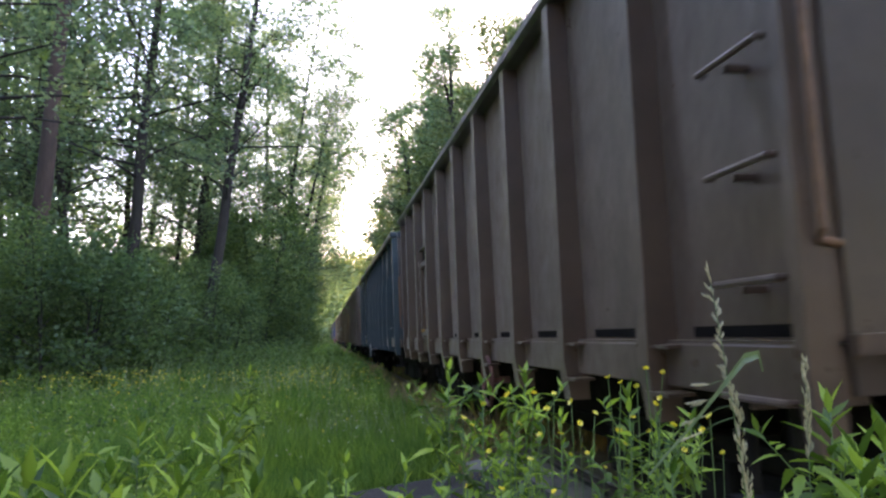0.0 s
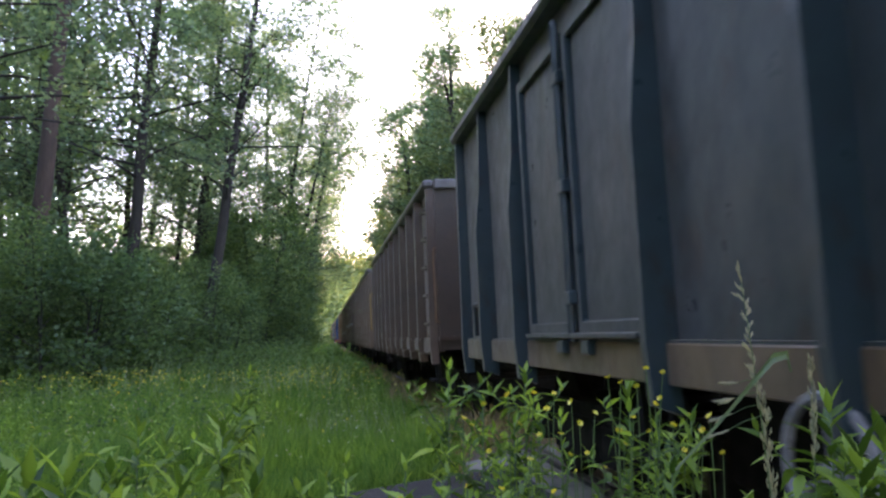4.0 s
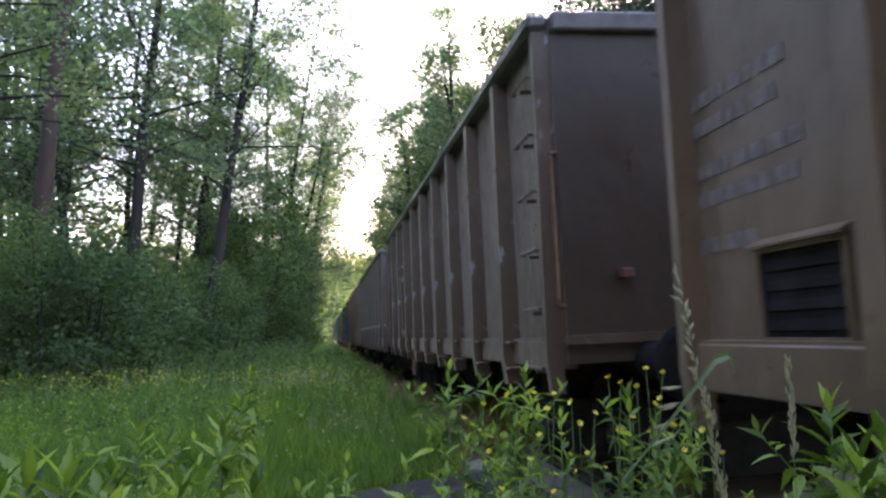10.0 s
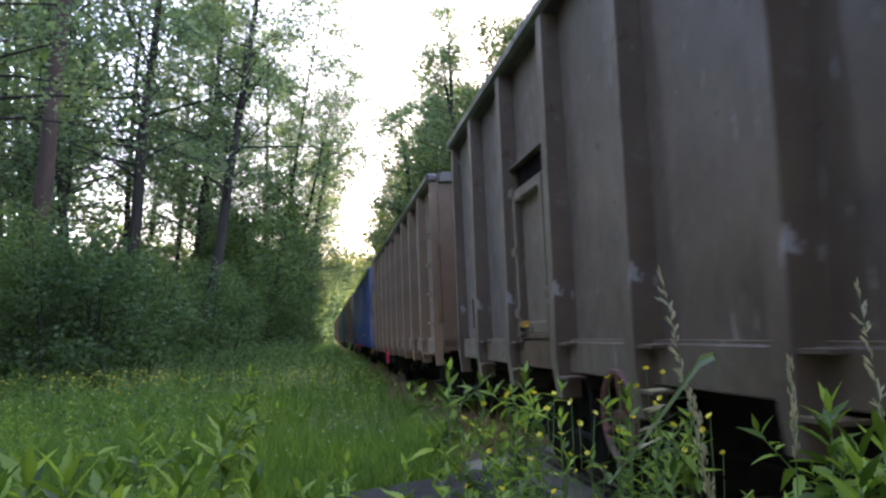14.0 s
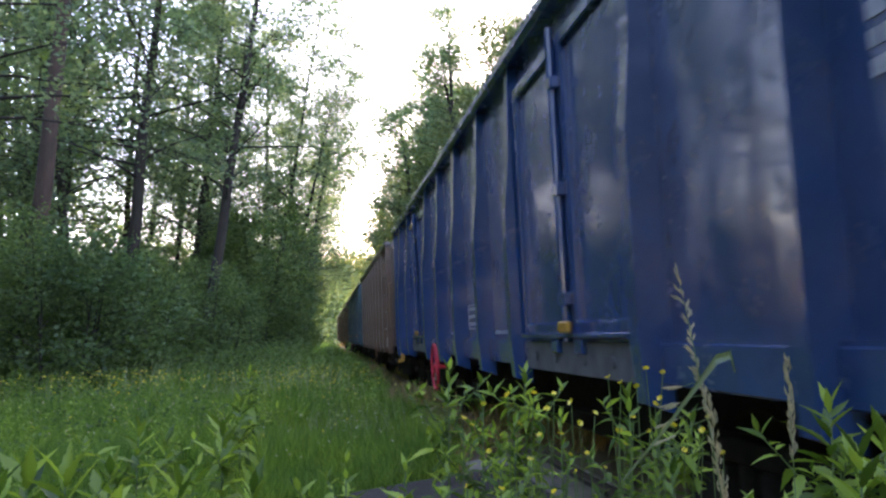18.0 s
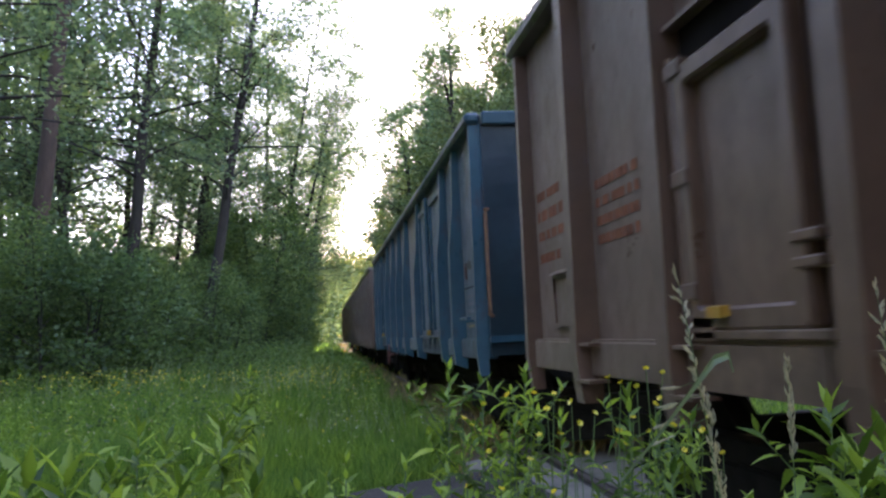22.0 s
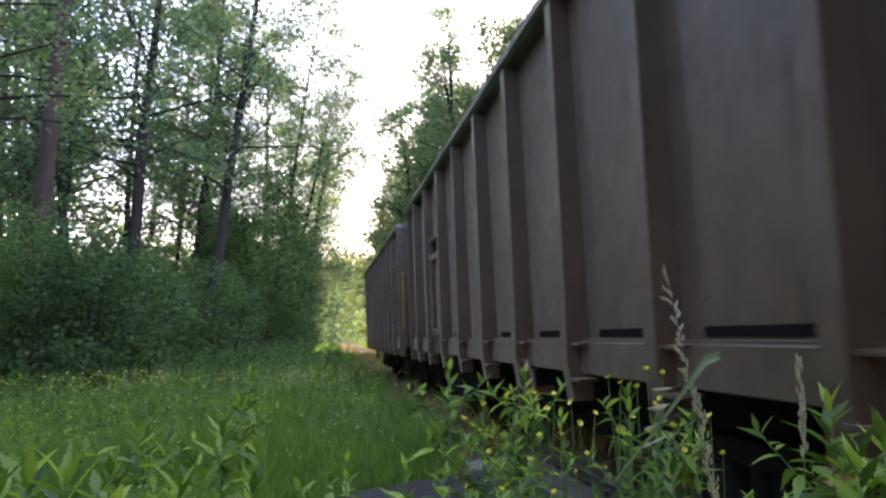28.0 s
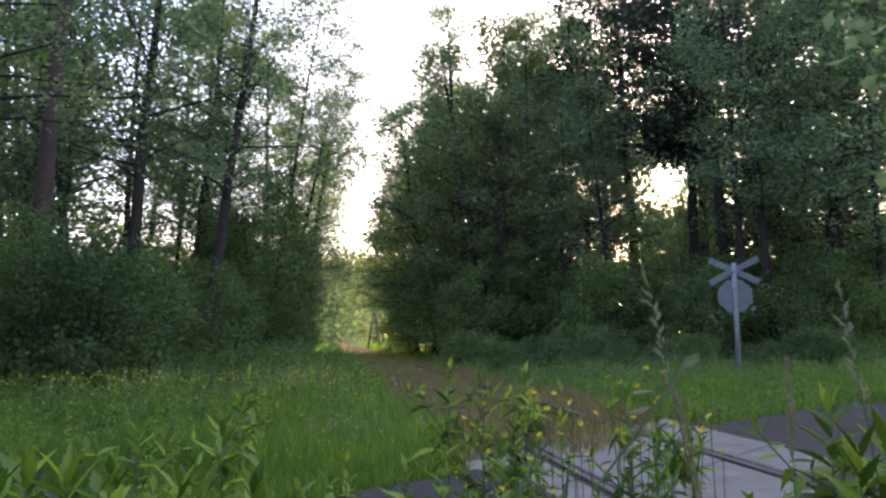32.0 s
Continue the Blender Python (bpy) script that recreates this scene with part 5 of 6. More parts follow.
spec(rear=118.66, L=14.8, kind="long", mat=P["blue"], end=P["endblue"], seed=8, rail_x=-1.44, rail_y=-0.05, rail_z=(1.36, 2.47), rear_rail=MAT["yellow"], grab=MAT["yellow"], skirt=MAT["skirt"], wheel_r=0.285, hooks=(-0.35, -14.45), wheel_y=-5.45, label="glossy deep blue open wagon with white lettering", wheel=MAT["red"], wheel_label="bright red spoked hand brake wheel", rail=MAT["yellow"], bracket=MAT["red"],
         ribs=[-1.18, -2.54, -4.86, -6.15, -7.4, -8.7, -9.95, -12.34, -13.56], doors=((-2.54, -4.86), (-9.95, -12.34)),
         bars=[(-0.06, 1.95, 0.4, 1, "white", 0.07, 0.1), (-0.3, 1.84, 0.62, 1, "white", 0.08, 0.1), (-0.06, 1.68, 0.6, 1, "white", 0.065, 0.1), (-0.06, 1.49, 0.26, 1, "white", 0.06, 0.1), (-1.5, 2.28, 0.5, 4, "white"), (-1.48, 1.85, 0.3, 3, "white"), (-1.4, 1.58, 0.2, 1, "white"),
               (-1.36, 1.34, 0.4, 1, "white"), (-6.33, 1.13, 0.7, 1, "white"), (-8.8, 1.13, 0.7, 1, "white"), (-7.56, 1.37, 0.36, 3, "white"), (-13.75, 2.75, 0.75, 1, "white", 0.1, 0.12), (-13.8, 2.5, 0.45, 2, "white", 0.04, 0.08), (-13.8, 2.28, 0.7, 3, "white", 0.045, 0.08), (-13.8, 1.98, 0.4, 3, "white", 0.05, 0.08), (-14.15, 1.2, 0.4, 2, "white")],
         plates=[(-7.52, 1.4, 0.44, 0.25, "white"), (-1.34, 1.62, 0.34, 0.1, "red"), (-1.34, 1.75, 0.34, 0.1, "red"), (-1.3, 2.62, 0.5, 0.2, "white"), (-1.3, 2.36, 0.6, 0.16, "white"), (-0.2, 2.5, 0.4, 0.16, "white")], lever=MAT["steel"])
spec(rear=132.46, L=11.85, kind="std", mat=P["red"], seed=9, slots=(4, 6, 9), wheel_y=-7.4, label="red-brown ribbed open wagon with a yellow corner rail", rail=MAT["tan"], rail_x=-1.5, bars=BARS_A + BARS_REAR, doorsill=MAT["tan"])
# rust and old paint on the faded blue wagon
FLAKES = ((-1.18, 1.95, 0.22, 0.36, "rustpatch"), (-1.10, 2.1, 0.16, 0.2, "rustpatch"), (-1.38, 1.9, 0.2, 0.07, "cream"), (-1.50, 1.79, 0.22, 0.06, "cream"), (-0.35, 1.72, 0.4, 0.07, "cream"), (-0.30, 1.63, 0.3, 0.06, "cream"),
                 (-0.50, 1.78, 0.2, 0.1, "rustpatch"), (-0.25, 1.55, 0.2, 0.05, "cream"), (-1.38, 1.14, 0.5, 0.05, "iron"), (-0.60, 1.14, 0.4, 0.05, "iron"), (-13.07, 2.2, 0.12, 0.14, "rustpatch"), (-13.32, 2.0, 0.2, 0.16, "rustpatch"),
                 (-13.12, 2.05, 0.5, 0.06, "cream"), (-13.17, 2.3, 0.4, 0.05, "cream"), (-13.12, 1.66, 0.14, 0.14, "rustpatch"), (-14.12, 1.8, 0.3, 0.12, "cream"), (-13.92, 1.74, 0.2, 0.2, "rustpatch"), (-13.17, 2.4, 0.3, 0.05, "cream"))
spec(rear=149.1, L=14.9, kind="long", mat=P["fade"], end=P["endteal"], seed=10, rail_x=-1.43, rail_y=-0.04, rear_rail=MAT["orange"], grab=MAT["rustwheel"], skirt=MAT["skirt"], seams=((-4.5, 1.57, -5.75, 1.57), (-5.9, 1.57, -7.1, 1.57), (-7.25, 1.57, -8.42, 1.57), (-12.85, 1.57, -13.65, 1.57), (-13.8, 1.57, -14.8, 1.57)),
         ribs=[-0.92, -2.12, -4.4, -5.82, -7.18, -8.5, -10.3, -12.78, -13.72], doors=((-2.12, -4.4), (-10.3, -12.78)), wheel_y=-4.45, wheel=MAT["rustwheel"], label="faded blue open wagon with rust patches",
         flakes=FLAKES, panels=((-4.47, -5.75), (-5.89, -7.1), (-7.25, -8.42), (-8.57, -10.2)),
         bars=[(-12.97, 2.55, 0.6, 3, "palebar"), (-13.92, 1.5, 0.4, 4, "palebar"), (-13.92, 1.2, 0.4, 1, "goldbar"), (-1.48, 2.3, 0.6, 3, "rustbar")])
spec(rear=163.10, L=11.9, kind="std", mat=P["brown2"], seed=11, slots=(4, 5, 7, 8), wheel_y=None, label=BROWN_LABEL, rail=MAT["orange"], bars=BARS_A)
spec(rear=177.08, L=12.3, kind="std", mat=P["brown"], seed=12, slots=(3, 5, 6, 7, 8, 9), endtable=(1.98, -1.0, 0.68), wheel_y=-7.55, wheel=MAT["rustwheel"], hooks=(-10.95,), label="brown open wagon with worn ochre lettering", rail=MAT["yellow"], bracket=MAT["red"], bars=[(-0.2, 2.05, 0.5, 1, "orange", 0.06, 0.1), (-0.2, 1.92, 0.8, 1, "orange", 0.06, 0.1), (-0.2, 1.78, 0.75, 1, "orange", 0.06, 0.1), (-0.2, 1.63, 0.4, 1, "orange", 0.05, 0.1), (-1.4, 2.1, 1.1, 6, "goldbar")], doorsill=MAT["tan"], step=MAT["yellow"])
spec(rear=190.80, L=11.93, kind="std", mat=P["brown2"], seed=13, scrawl=(-4.13, 1.58), wheel_y=None, label="last brown open wagon with a white scrawl beside its door", rail=MAT["yellow"], rail_y=-0.09, rail_z=(1.22, 2.25), bracket=MAT["red"], bars=BARS_REAR + [(-1.45, 1.75, 1.0, 4, "rustbar")], doorsill=MAT["tan"])
WAGONS = [(build_wagon(s), s["rear"]) for s in SPECS]


# ---- meadow ----
def blades(n, xr, yr, hmin, hmax, width, rng, keep, lean=0.6):
    x = rng.uniform(*xr, n)
    y = rng.uniform(*yr, n)
    k = keep(x, y)
    x, y = x[k], y[k]
    n = len(x)
    h = rng.uniform(hmin, hmax, n) * (0.8 + 0.85 * np.array([noise.noise((a * 0.8, b * 0.8, 2)) for a, b in zip(x, y)]))
    az = rng.uniform(0, 6.28, n)
    ln = rng.uniform(0, lean, n) * h
    d = np.stack([np.cos(az), np.sin(az)], 1)
    face = rng.uniform(0, 6.28, n)
    wv = np.stack([np.cos(face), np.sin(face), np.zeros(n)], 1) * (width * rng.uniform(0.6, 1.4, n))[:, None]
    base = np.stack([x, y, np.full(n, GROUND_Z - 0.03)], 1)
    mid = base + np.stack([d[:, 0] * ln * 0.35, d[:, 1] * ln * 0.35, h * 0.55], 1)
    tip = base + np.stack([d[:, 0] * ln * 1.2, d[:, 1] * ln * 1.2, h], 1)
    v = np.stack([base, mid + wv, tip, mid - wv], 1).reshape(-1, 3)
    return v, np.arange(n * 4).reshape(n, 4)


def off_road(x, y):
    on = (y > 2.4 + 0.73 * x - 0.1) & (y < np.where(x < 7.5, 6.4 + 0.73 * x, 11.9 + 0.4 * (x - 7.5)) + 0.15)
    return ~on


def left_side(x, y):
    return off_road(x, y) & (x < 1.4 + 0.25 * np.sin(y * 0.7)) & (x > -9.5 - 0.25 * y)


def right_side(x, y):
    return off_road(x, y) & (x > 4.8 + 0.3 * np.sin(y * 0.9)) & (x < 6 + 0.75 * y)


def stuff(name, v, f, mat, label, cat):
    return tagged(new(name, quick_mesh(name, v, f, mat)), label, cat, kind="stuff")


G = np.random.default_rng(77)
for n, xr, yr, h0, h1, wd, keep in ((85000, (-9, 1.5), (5.5, 11), 0.26, 0.56, 0.0042, left_side), (80000, (-13, 1.5), (11, 20), 0.3, 0.66, 0.0065, left_side),
                                    (46000, (-18, 1.5), (20, 45), 0.4, 0.8, 0.016, left_side), (12000, (-6, 1.5), (45, 120), 0.4, 0.7, 0.03, left_side),
                                    (30000, (4, 26), (9, 22), 0.25, 0.55, 0.011, right_side), (32000, (4, 36), (22, 44), 0.3, 0.7, 0.018, right_side),
                                    (9000, (4, 9), (44, 120), 0.4, 0.7, 0.03, right_side)):
    v, f = blades(n, xr, yr, h0, h1, wd, G, keep)
    stuff("grass", v, f, MAT["grass"], "tall green meadow grass beside the track", "grass")
on_bed = lambda x, y: (abs(abs(x - TRACK_X) - 0.75) > 0.05) & (y > 5.9 + 0.73 * x)
v, f = blades(64000, (TRACK_X - 1.8, TRACK_X + 2.0), (7, 60), 0.1, 0.4, 0.011, G, on_bed)
stuff("grass", v, f, MAT["drygrass"], "dry reddish grass between the rails", "grass")
v, f = blades(16000, (TRACK_X - 1.8, TRACK_X + 2.0), (60, 150), 0.1, 0.3, 0.035, G, on_bed)
stuff("grass", v, f, MAT["drygrass"], "dry reddish grass between the rails", "grass")
v, f = blades(34000, (TRACK_X - 1.9, TRACK_X + 2.1), (7, 60), 0.08, 0.45, 0.01, G, lambda x, y: on_bed(x, y) & (np.sin(x * 2.1 + y * 0.6) > -0.1))
stuff("grass", v, f, MAT["grass"], "green weeds growing between the sleepers", "grass")
v, f = blades(14000, (TRACK_X - 1.6, TRACK_X + 2.0), (8, 26), 0.2, 0.5, 0.008, G, lambda x, y: y > 6.1 + 0.73 * x)
stuff("grass", v, f, MAT["drygrass"], "tall dry grass over the rails", "grass")
# verge round the camera
def near_side(x, y):
    return off_road(x, y) & ((x < 1.2) | (x > 4.9)) & ((abs(x) > 0.5) | (abs(y) > 0.5)) & ((y < 0.6) | (x < -0.5 * y - 0.4) | (y > 6.4 + 0.73 * x) | (x > 4.9))


for n, xr, yr, h0, h1, wd in ((26000, (-9, 9), (-7, 5.6), 0.12, 0.34, 0.006), (9000, (-24, -9), (-9, 20), 0.3, 0.6, 0.014), (9000, (9, 22), (-12, 9), 0.3, 0.6, 0.014)):
    v, f = blades(n, xr, yr, h0, h1, wd, G, near_side)
    stuff("grass", v, f, MAT["grass"], "short green grass on the verge of the lane", "grass")


def meadow_plants(n, xr, yr, h0, h1, leaf, per, mat, label, keep):
    """Upright leafy plants scattered over the meadow: leaves along a stem, smaller towards the tip."""
    x, y = G.uniform(*xr, n), G.uniform(*yr, n)
    k = keep(x, y)
    x, y = x[k], y[k]
    n = len(x)
    h = G.uniform(h0, h1, n)
    s = np.tile(np.linspace(0.25, 1.0, per), (n, 1))
    az = np.tile(np.arange(per) * 2.4, (n, 1)) + G.uniform(0, 6.28, n)[:, None]
    ln = leaf * (1.25 - 0.8 * s) * G.uniform(0.8, 1.3, (n, per))
    tilt = np.stack([G.normal(0, 0.12, n), G.normal(0, 0.12, n)], 1)
    p = np.stack([x[:, None] + tilt[:, :1] * h[:, None] * s, y[:, None] + tilt[:, 1:] * h[:, None] * s, GROUND_Z + h[:, None] * s], 2)
    d = np.stack([np.cos(az), np.sin(az), 0.2 + 0.9 * s ** 3 + 0 * az], 2)
    side = np.stack([-np.sin(az), np.cos(az), 0 * az], 2) * 0.16
    e = p + d * ln[..., None]
    m = p + d * ln[..., None] * 0.5 + np.array([0, 0, 0.06]) * ln[..., None]
    v = np.stack([p, m + side * ln[..., None], e - np.array([0, 0, 0.25]) * ln[..., None], m - side * ln[..., None]], 2).reshape(-1, 3)
    f = np.arange(len(v)).reshape(-1, 4)
    stuff("meadow_plants", v, f, mat, label, "weeds")


ML = "leafy upright weeds standing in the meadow"
meadow_plants(70, (-6, -0.8), (5.6, 9), 0.5, 0.85, 0.1, 26, MAT["weed"], ML, left_side)
meadow_plants(230, (-9, -1.5), (9, 16), 0.62, 1.0, 0.13, 22, MAT["weed"], ML, left_side)
meadow_plants(40, (-1.5, 1.0), (10, 16), 0.6, 0.9, 0.1, 22, MAT["weed"], ML, left_side)
meadow_plants(420, (-12, 0.6), (15, 24), 0.8, 1.3, 0.15, 20, MAT["nettle"], ML, left_side)
meadow_plants(260, (4.8, 16), (9, 24), 0.4, 0.9, 0.15, 20, MAT["nettle"], ML, right_side)


def herb_patch(n, xr, yr, keep, h0, h1, size):
    x = G.uniform(*xr, n)
    y = G.uniform(*yr, n)
    k = keep(x, y)
    x, y = x[k], y[k]
    c = np.stack([x, y, GROUND_Z + G.uniform(h0, h1, len(x)) * G.uniform(0.4, 1, len(x))], 1)
    return leaf_quads(c, size, G, 0.5, 0.5)


v, f = herb_patch(26000, (-16, 1.2), (16.5, 30), lambda x, y: left_side(x, y) & (np.sin(x * 1.7) + np.sin(y * 1.1 + x) > -0.2), 0.2, 0.95, 0.1)
stuff("herbs", v, f, MAT["nettle"], "leafy nettles and herbs along the edge of the wood", "herbs")
v, f = herb_patch(17000, (-15, 0.4), (17.5, 27), left_side, 0.5, 1.5, 0.1)
stuff("herbs", v, f, MAT["nettle"], "tall nettles in front of the shrubs", "herbs")
v, f = herb_patch(20000, (4, 34), (18, 40), right_side, 0.2, 0.9, 0.11)
stuff("herbs", v, f, MAT["leaf"], "leafy herbs along the edge of the wood", "herbs")
v, f = herb_patch(1600, (-6, -1.2), (6, 10), left_side, 0.1, 0.4, 0.045)
stuff("herbs", v, f, MAT["nettle"], "low broad-leaved herbs in the grass", "herbs")


def dots(n, xc, yc, sx, sy, h0, h1, size, mat, label):
    x = G.normal(xc, sx, n)
    y = G.normal(yc, sy, n)
    k = left_side(x, y)
    c = np.stack([x[k], y[k], GROUND_Z + G.uniform(h0, h1, k.sum())], 1)
    v, f = leaf_quads(c, size, G, 0.2, 0.9)
    stuff("meadow_flowers", v, f, mat, label, "flowers")


v, f = herb_patch(5000, (-8, -0.8), (7, 17), lambda x, y: left_side(x, y) & (np.sin(x * 2.3 + y) + np.sin(y * 1.6 - x * 0.8) > 0.3), 0.25, 0.62, 0.06)
stuff("herbs", v, f, MAT["nettle"], "leafy herbs in clumps over the meadow", "herbs")
v, f = herb_patch(16000, (4.6, 14), (8.5, 22), lambda x, y: right_side(x, y) & (np.sin(x * 1.9 + y * 0.7) + np.sin(y * 1.3 - x) > -0.5), 0.2, 0.7, 0.085)
stuff("herbs", v, f, MAT["nettle"], "lush leafy herbs beside the track", "herbs")
v, f = herb_patch(1500, (-9, 0.9), (7, 20), left_side, 0.55, 0.85, 0.03)
stuff("seed_heads", v, f, MAT["straw"], "pale seeding grass heads over the meadow", "grass")
v, f = herb_patch(9000, (-9, -1.4), (7, 17), lambda x, y: left_side(x, y) & (np.sin(x * 1.3 + y * 0.9) + np.sin(y * 1.7 - x * 1.1) > 0.1), 0.3, 0.78, 0.07)
stuff("herbs", v, f, MAT["leafdark"], "dark leafy herbs in clumps over the meadow", "herbs")
v, f = blades(2600, (-1.6, 1.3), (7.5, 13), 0.6, 0.84, 0.0026, G, lambda x, y: left_side(x, y) & (((x - 0.4) / 1.1) ** 2 + ((y - 10.2) / 1.6) ** 2 < G.exponential(0.4, len(x))), 0.3)
stuff("grass", v, f, MAT["paleleaf"], "fine pale grass in flower", "grass")
v, f = blades(900, (-9, 0.8), (14, 20), 0.8, 1.15, 0.006, G, left_side, 0.35)
stuff("grass", v, f, MAT["paleleaf"], "tall pale grass stems before the shrubs", "grass")
YL = "yellow buttercup flowers scattered over the meadow"
dots(420, -0.2, 14.5, 0.8, 2.0, 0.66, 0.88, 0.032, MAT["petal"], YL)
dots(300, -3.2, 13.5, 0.8, 1.0, 0.68, 0.9, 0.034, MAT["petal"], YL)
dots(70, -1.5, 11.0, 2.0, 2.5, 0.5, 0.75, 0.028, MAT["petal"], YL)
dots(110, 0.2, 8.5, 0.8, 1.5, 0.4, 0.6, 0.02, MAT["umbel"], "small pale flowers in the grass")


# ---- weeds close to the camera ----
def leaf_blade(length, width, droop):
    """A lanceolate leaf along +x, folded at its midrib, drooping to the tip."""
    bm = bmesh.new()
    st = [(0, 0.12), (0.14, 0.7), (0.18, 0.55), (0.32, 1.05), (0.37, 0.85), (0.5, 1.0), (0.55, 0.72), (0.68, 0.68), (0.73, 0.42), (0.86, 0.26), (1.0, 0.0)]
    prev = None
    for s, w in st:
        x, z = s * length, 0.18 * length * s - droop * length * s * s
        row = [bm.verts.new((x, -w * width / 2, z + w * width * 0.18)), bm.verts.new((x, 0, z)), bm.verts.new((x, w * width / 2, z + w * width * 0.18))]
        if prev:
            for i in (0, 1):
                bm.faces.new((prev[i], prev[i + 1], row[i + 1], row[i]))
        prev = row
    return mesh_of("leaf", bm, MAT["weedleaf"], True)


LEAVES = [leaf_blade(0.066, 0.021, 0.3), leaf_blade(0.052, 0.017, 0.12), leaf_blade(0.078, 0.024, 0.5), leaf_blade(0.036, 0.011, 0.05)]
BROAD = [leaf_blade(0.085, 0.026, 0.5), leaf_blade(0.07, 0.02, 0.25), leaf_blade(0.1, 0.032, 0.8), leaf_blade(0.05, 0.014, 0.05)]


def ground_spot(px, d):
    return along(px, d), d


def leafy_shoot(t, base, tip, rng, count, span, big):
    """Leaves in a spiral along the last span metres of a shoot, dense at its tip."""
    base, tip = Vector(base), Vector(tip)
    ln = (tip - base).length
    az = rng.uniform(0, 360)
    for i in range(count):
        f = i / count
        s = 1 - min(1.0, span / ln) * f ** 1.25
        p = base.lerp(tip, s)
        kinds = BROAD if big > 1.15 else LEAVES
        me = kinds[3] if f < 0.18 else kinds[1] if f < 0.4 else rng.choice(kinds[:3])
        ob = part("leaf", me, None, t)
        ob.matrix_basis = Matrix.Translation(p) @ pose(0, 0, 0, rng.uniform(-25, 25), -(50 - 80 * min(1, f * 1.5)) + rng.uniform(-16, 16), az) @ Matrix.Scale(rng.uniform(0.85, 1.3) * big, 4)
        az += 137.5


def weed(px, top, d, seed, big=1.0):
    """A branching leafy weed whose tip stands at bearing px, height row top, at depth d."""
    rng = random.Random(seed)
    x, y = ground_spot(px, d)
    h = EYE.z - (top - 595) / FOCAL * d * 1.02 - GROUND_Z
    t = thing("weed", "tall leafy green weed with narrow pointed leaves", "weed", "weeds on the verge", m=pose(x, y, GROUND_Z))
    bx, by = rng.uniform(-0.06, 0.06), rng.uniform(-0.05, 0.05)

    def at(s):
        return Vector((bx * (1 - s) ** 2, by * (1 - s) ** 2, s * h))
    bm = bmesh.new()
    tube(bm, [at(0) - Vector((0, 0, 0.05))] + [at(s) for s in (0.25, 0.5, 0.75, 1.0)], [0.004 * big, 0.0036 * big, 0.0032 * big, 0.0026 * big, 0.0014], 6)
    part("stem", bm, MAT["stem"], t, "", True)
    leafy_shoot(t, at(0.2), at(1.0), rng, 46, 0.56, big)
    for k in range(rng.choice((4, 5, 6))):
        z = h - rng.uniform(0.07, 0.36)
        p0 = at(z / h)
        a = rng.uniform(0, 6.28)
        ln = rng.uniform(0.09, 0.2)
        p1 = p0 + Vector((math.cos(a) * ln * 0.75, math.sin(a) * ln * 0.6, ln * 0.75))
        if p1.z > h - 0.02:
            p1.z = h - rng.uniform(0.02, 0.06)
        bm = bmesh.new()
        tube(bm, [p0, p0.lerp(p1, 0.5) - Vector((0, 0, 0.008)), p1], [0.002, 0.0018, 0.001], 5)
        part("side_shoot", bm, MAT["stem"], t)
        leafy_shoot(t, p0, p1, rng, 11, ln * 0.9, big * 0.8)
    return t


WEEDS = [(792, 652, 1.9, 1.0), (850, 712, 1.9, 0.9), (925, 662, 1.85, 1.0), (985, 740, 1.75, 0.9), (945, 735, 1.95, 0.9), (1105, 705, 1.6, 1.0), (1150, 745, 1.7, 0.9),
        (1212, 745, 1.55, 0.95), (1455, 735, 1.3, 1.16), (880, 790, 1.6, 0.9), (612, 806, 1.75, 1.0), (715, 815, 1.7, 1.0), (398, 745, 1.9, 1.2)]
WEEDS_LOW = [(252, 742, 2.1, 1.2), (62, 812, 1.35, 1.3), (128, 818, 1.25, 1.3), (325, 838, 1.5, 1.2), (452, 846, 1.45, 1.2), (8, 835, 1.3, 1.3), (205, 812, 1.6, 1.2),
        (1175, 835, 1.3, 1.0), (905, 745, 1.8, 0.9), (428, 700, 3.2, 1.2), (443, 652, 5.2, 1.3), (300, 765, 2.6, 1.2), (1545, 792, 1.15, 1.3), (1500, 830, 1.1, 1.3)]
for i, (px, top, d, big) in enumerate(WEEDS + WEEDS_LOW):
    weed(px, top, d, 100 + i, big)


def petal_mesh():
    bm = bmesh.new()
    for k in range(5):
        a = k * 2 * math.pi / 5
        c, s = math.cos(a), math.sin(a)
        pts = [(0.001, 0, 0), (0.0062, -0.0056, 0.003), (0.0092, 0, 0.0065), (0.0062, 0.0056, 0.003)]
        bm.faces.new([bm.verts.new((x * c - y * s, x * s + y * c, z)) for x, y, z in pts])
    return mesh_of("flower", bm, MAT["petal"])


PETAL = petal_mesh()


def buttercup(px, top, d, seed):
    rng = random.Random(seed)
    x, y = ground_spot(px, d)
    h = EYE.z - (top - 595) / FOCAL * d * 1.02 - GROUND_Z
    t = thing("buttercup", "yellow buttercup on a thin branching stem", "flower", "buttercups on the verge", m=pose(x, y, GROUND_Z))
    bm = bmesh.new()
    bx, by = rng.uniform(-0.12, 0.12), rng.uniform(-0.08, 0.08)
    tube(bm, [(bx, by, -0.05), (bx * 0.8, by * 0.8, h * 0.4), (bx * 0.25, by * 0.25, h * 0.8), (0, 0, h - 0.002)], [0.0018, 0.0015, 0.0011, 0.0009], 5)
    part("stem", bm, MAT["stem"], t)
    ob = part("flower", PETAL, None, t)
    ob.matrix_basis = pose(0, 0, h, rng.uniform(10, 60), rng.uniform(-30, 30), rng.uniform(0, 360)) @ Matrix.Scale(rng.uniform(0.58, 0.82), 4)


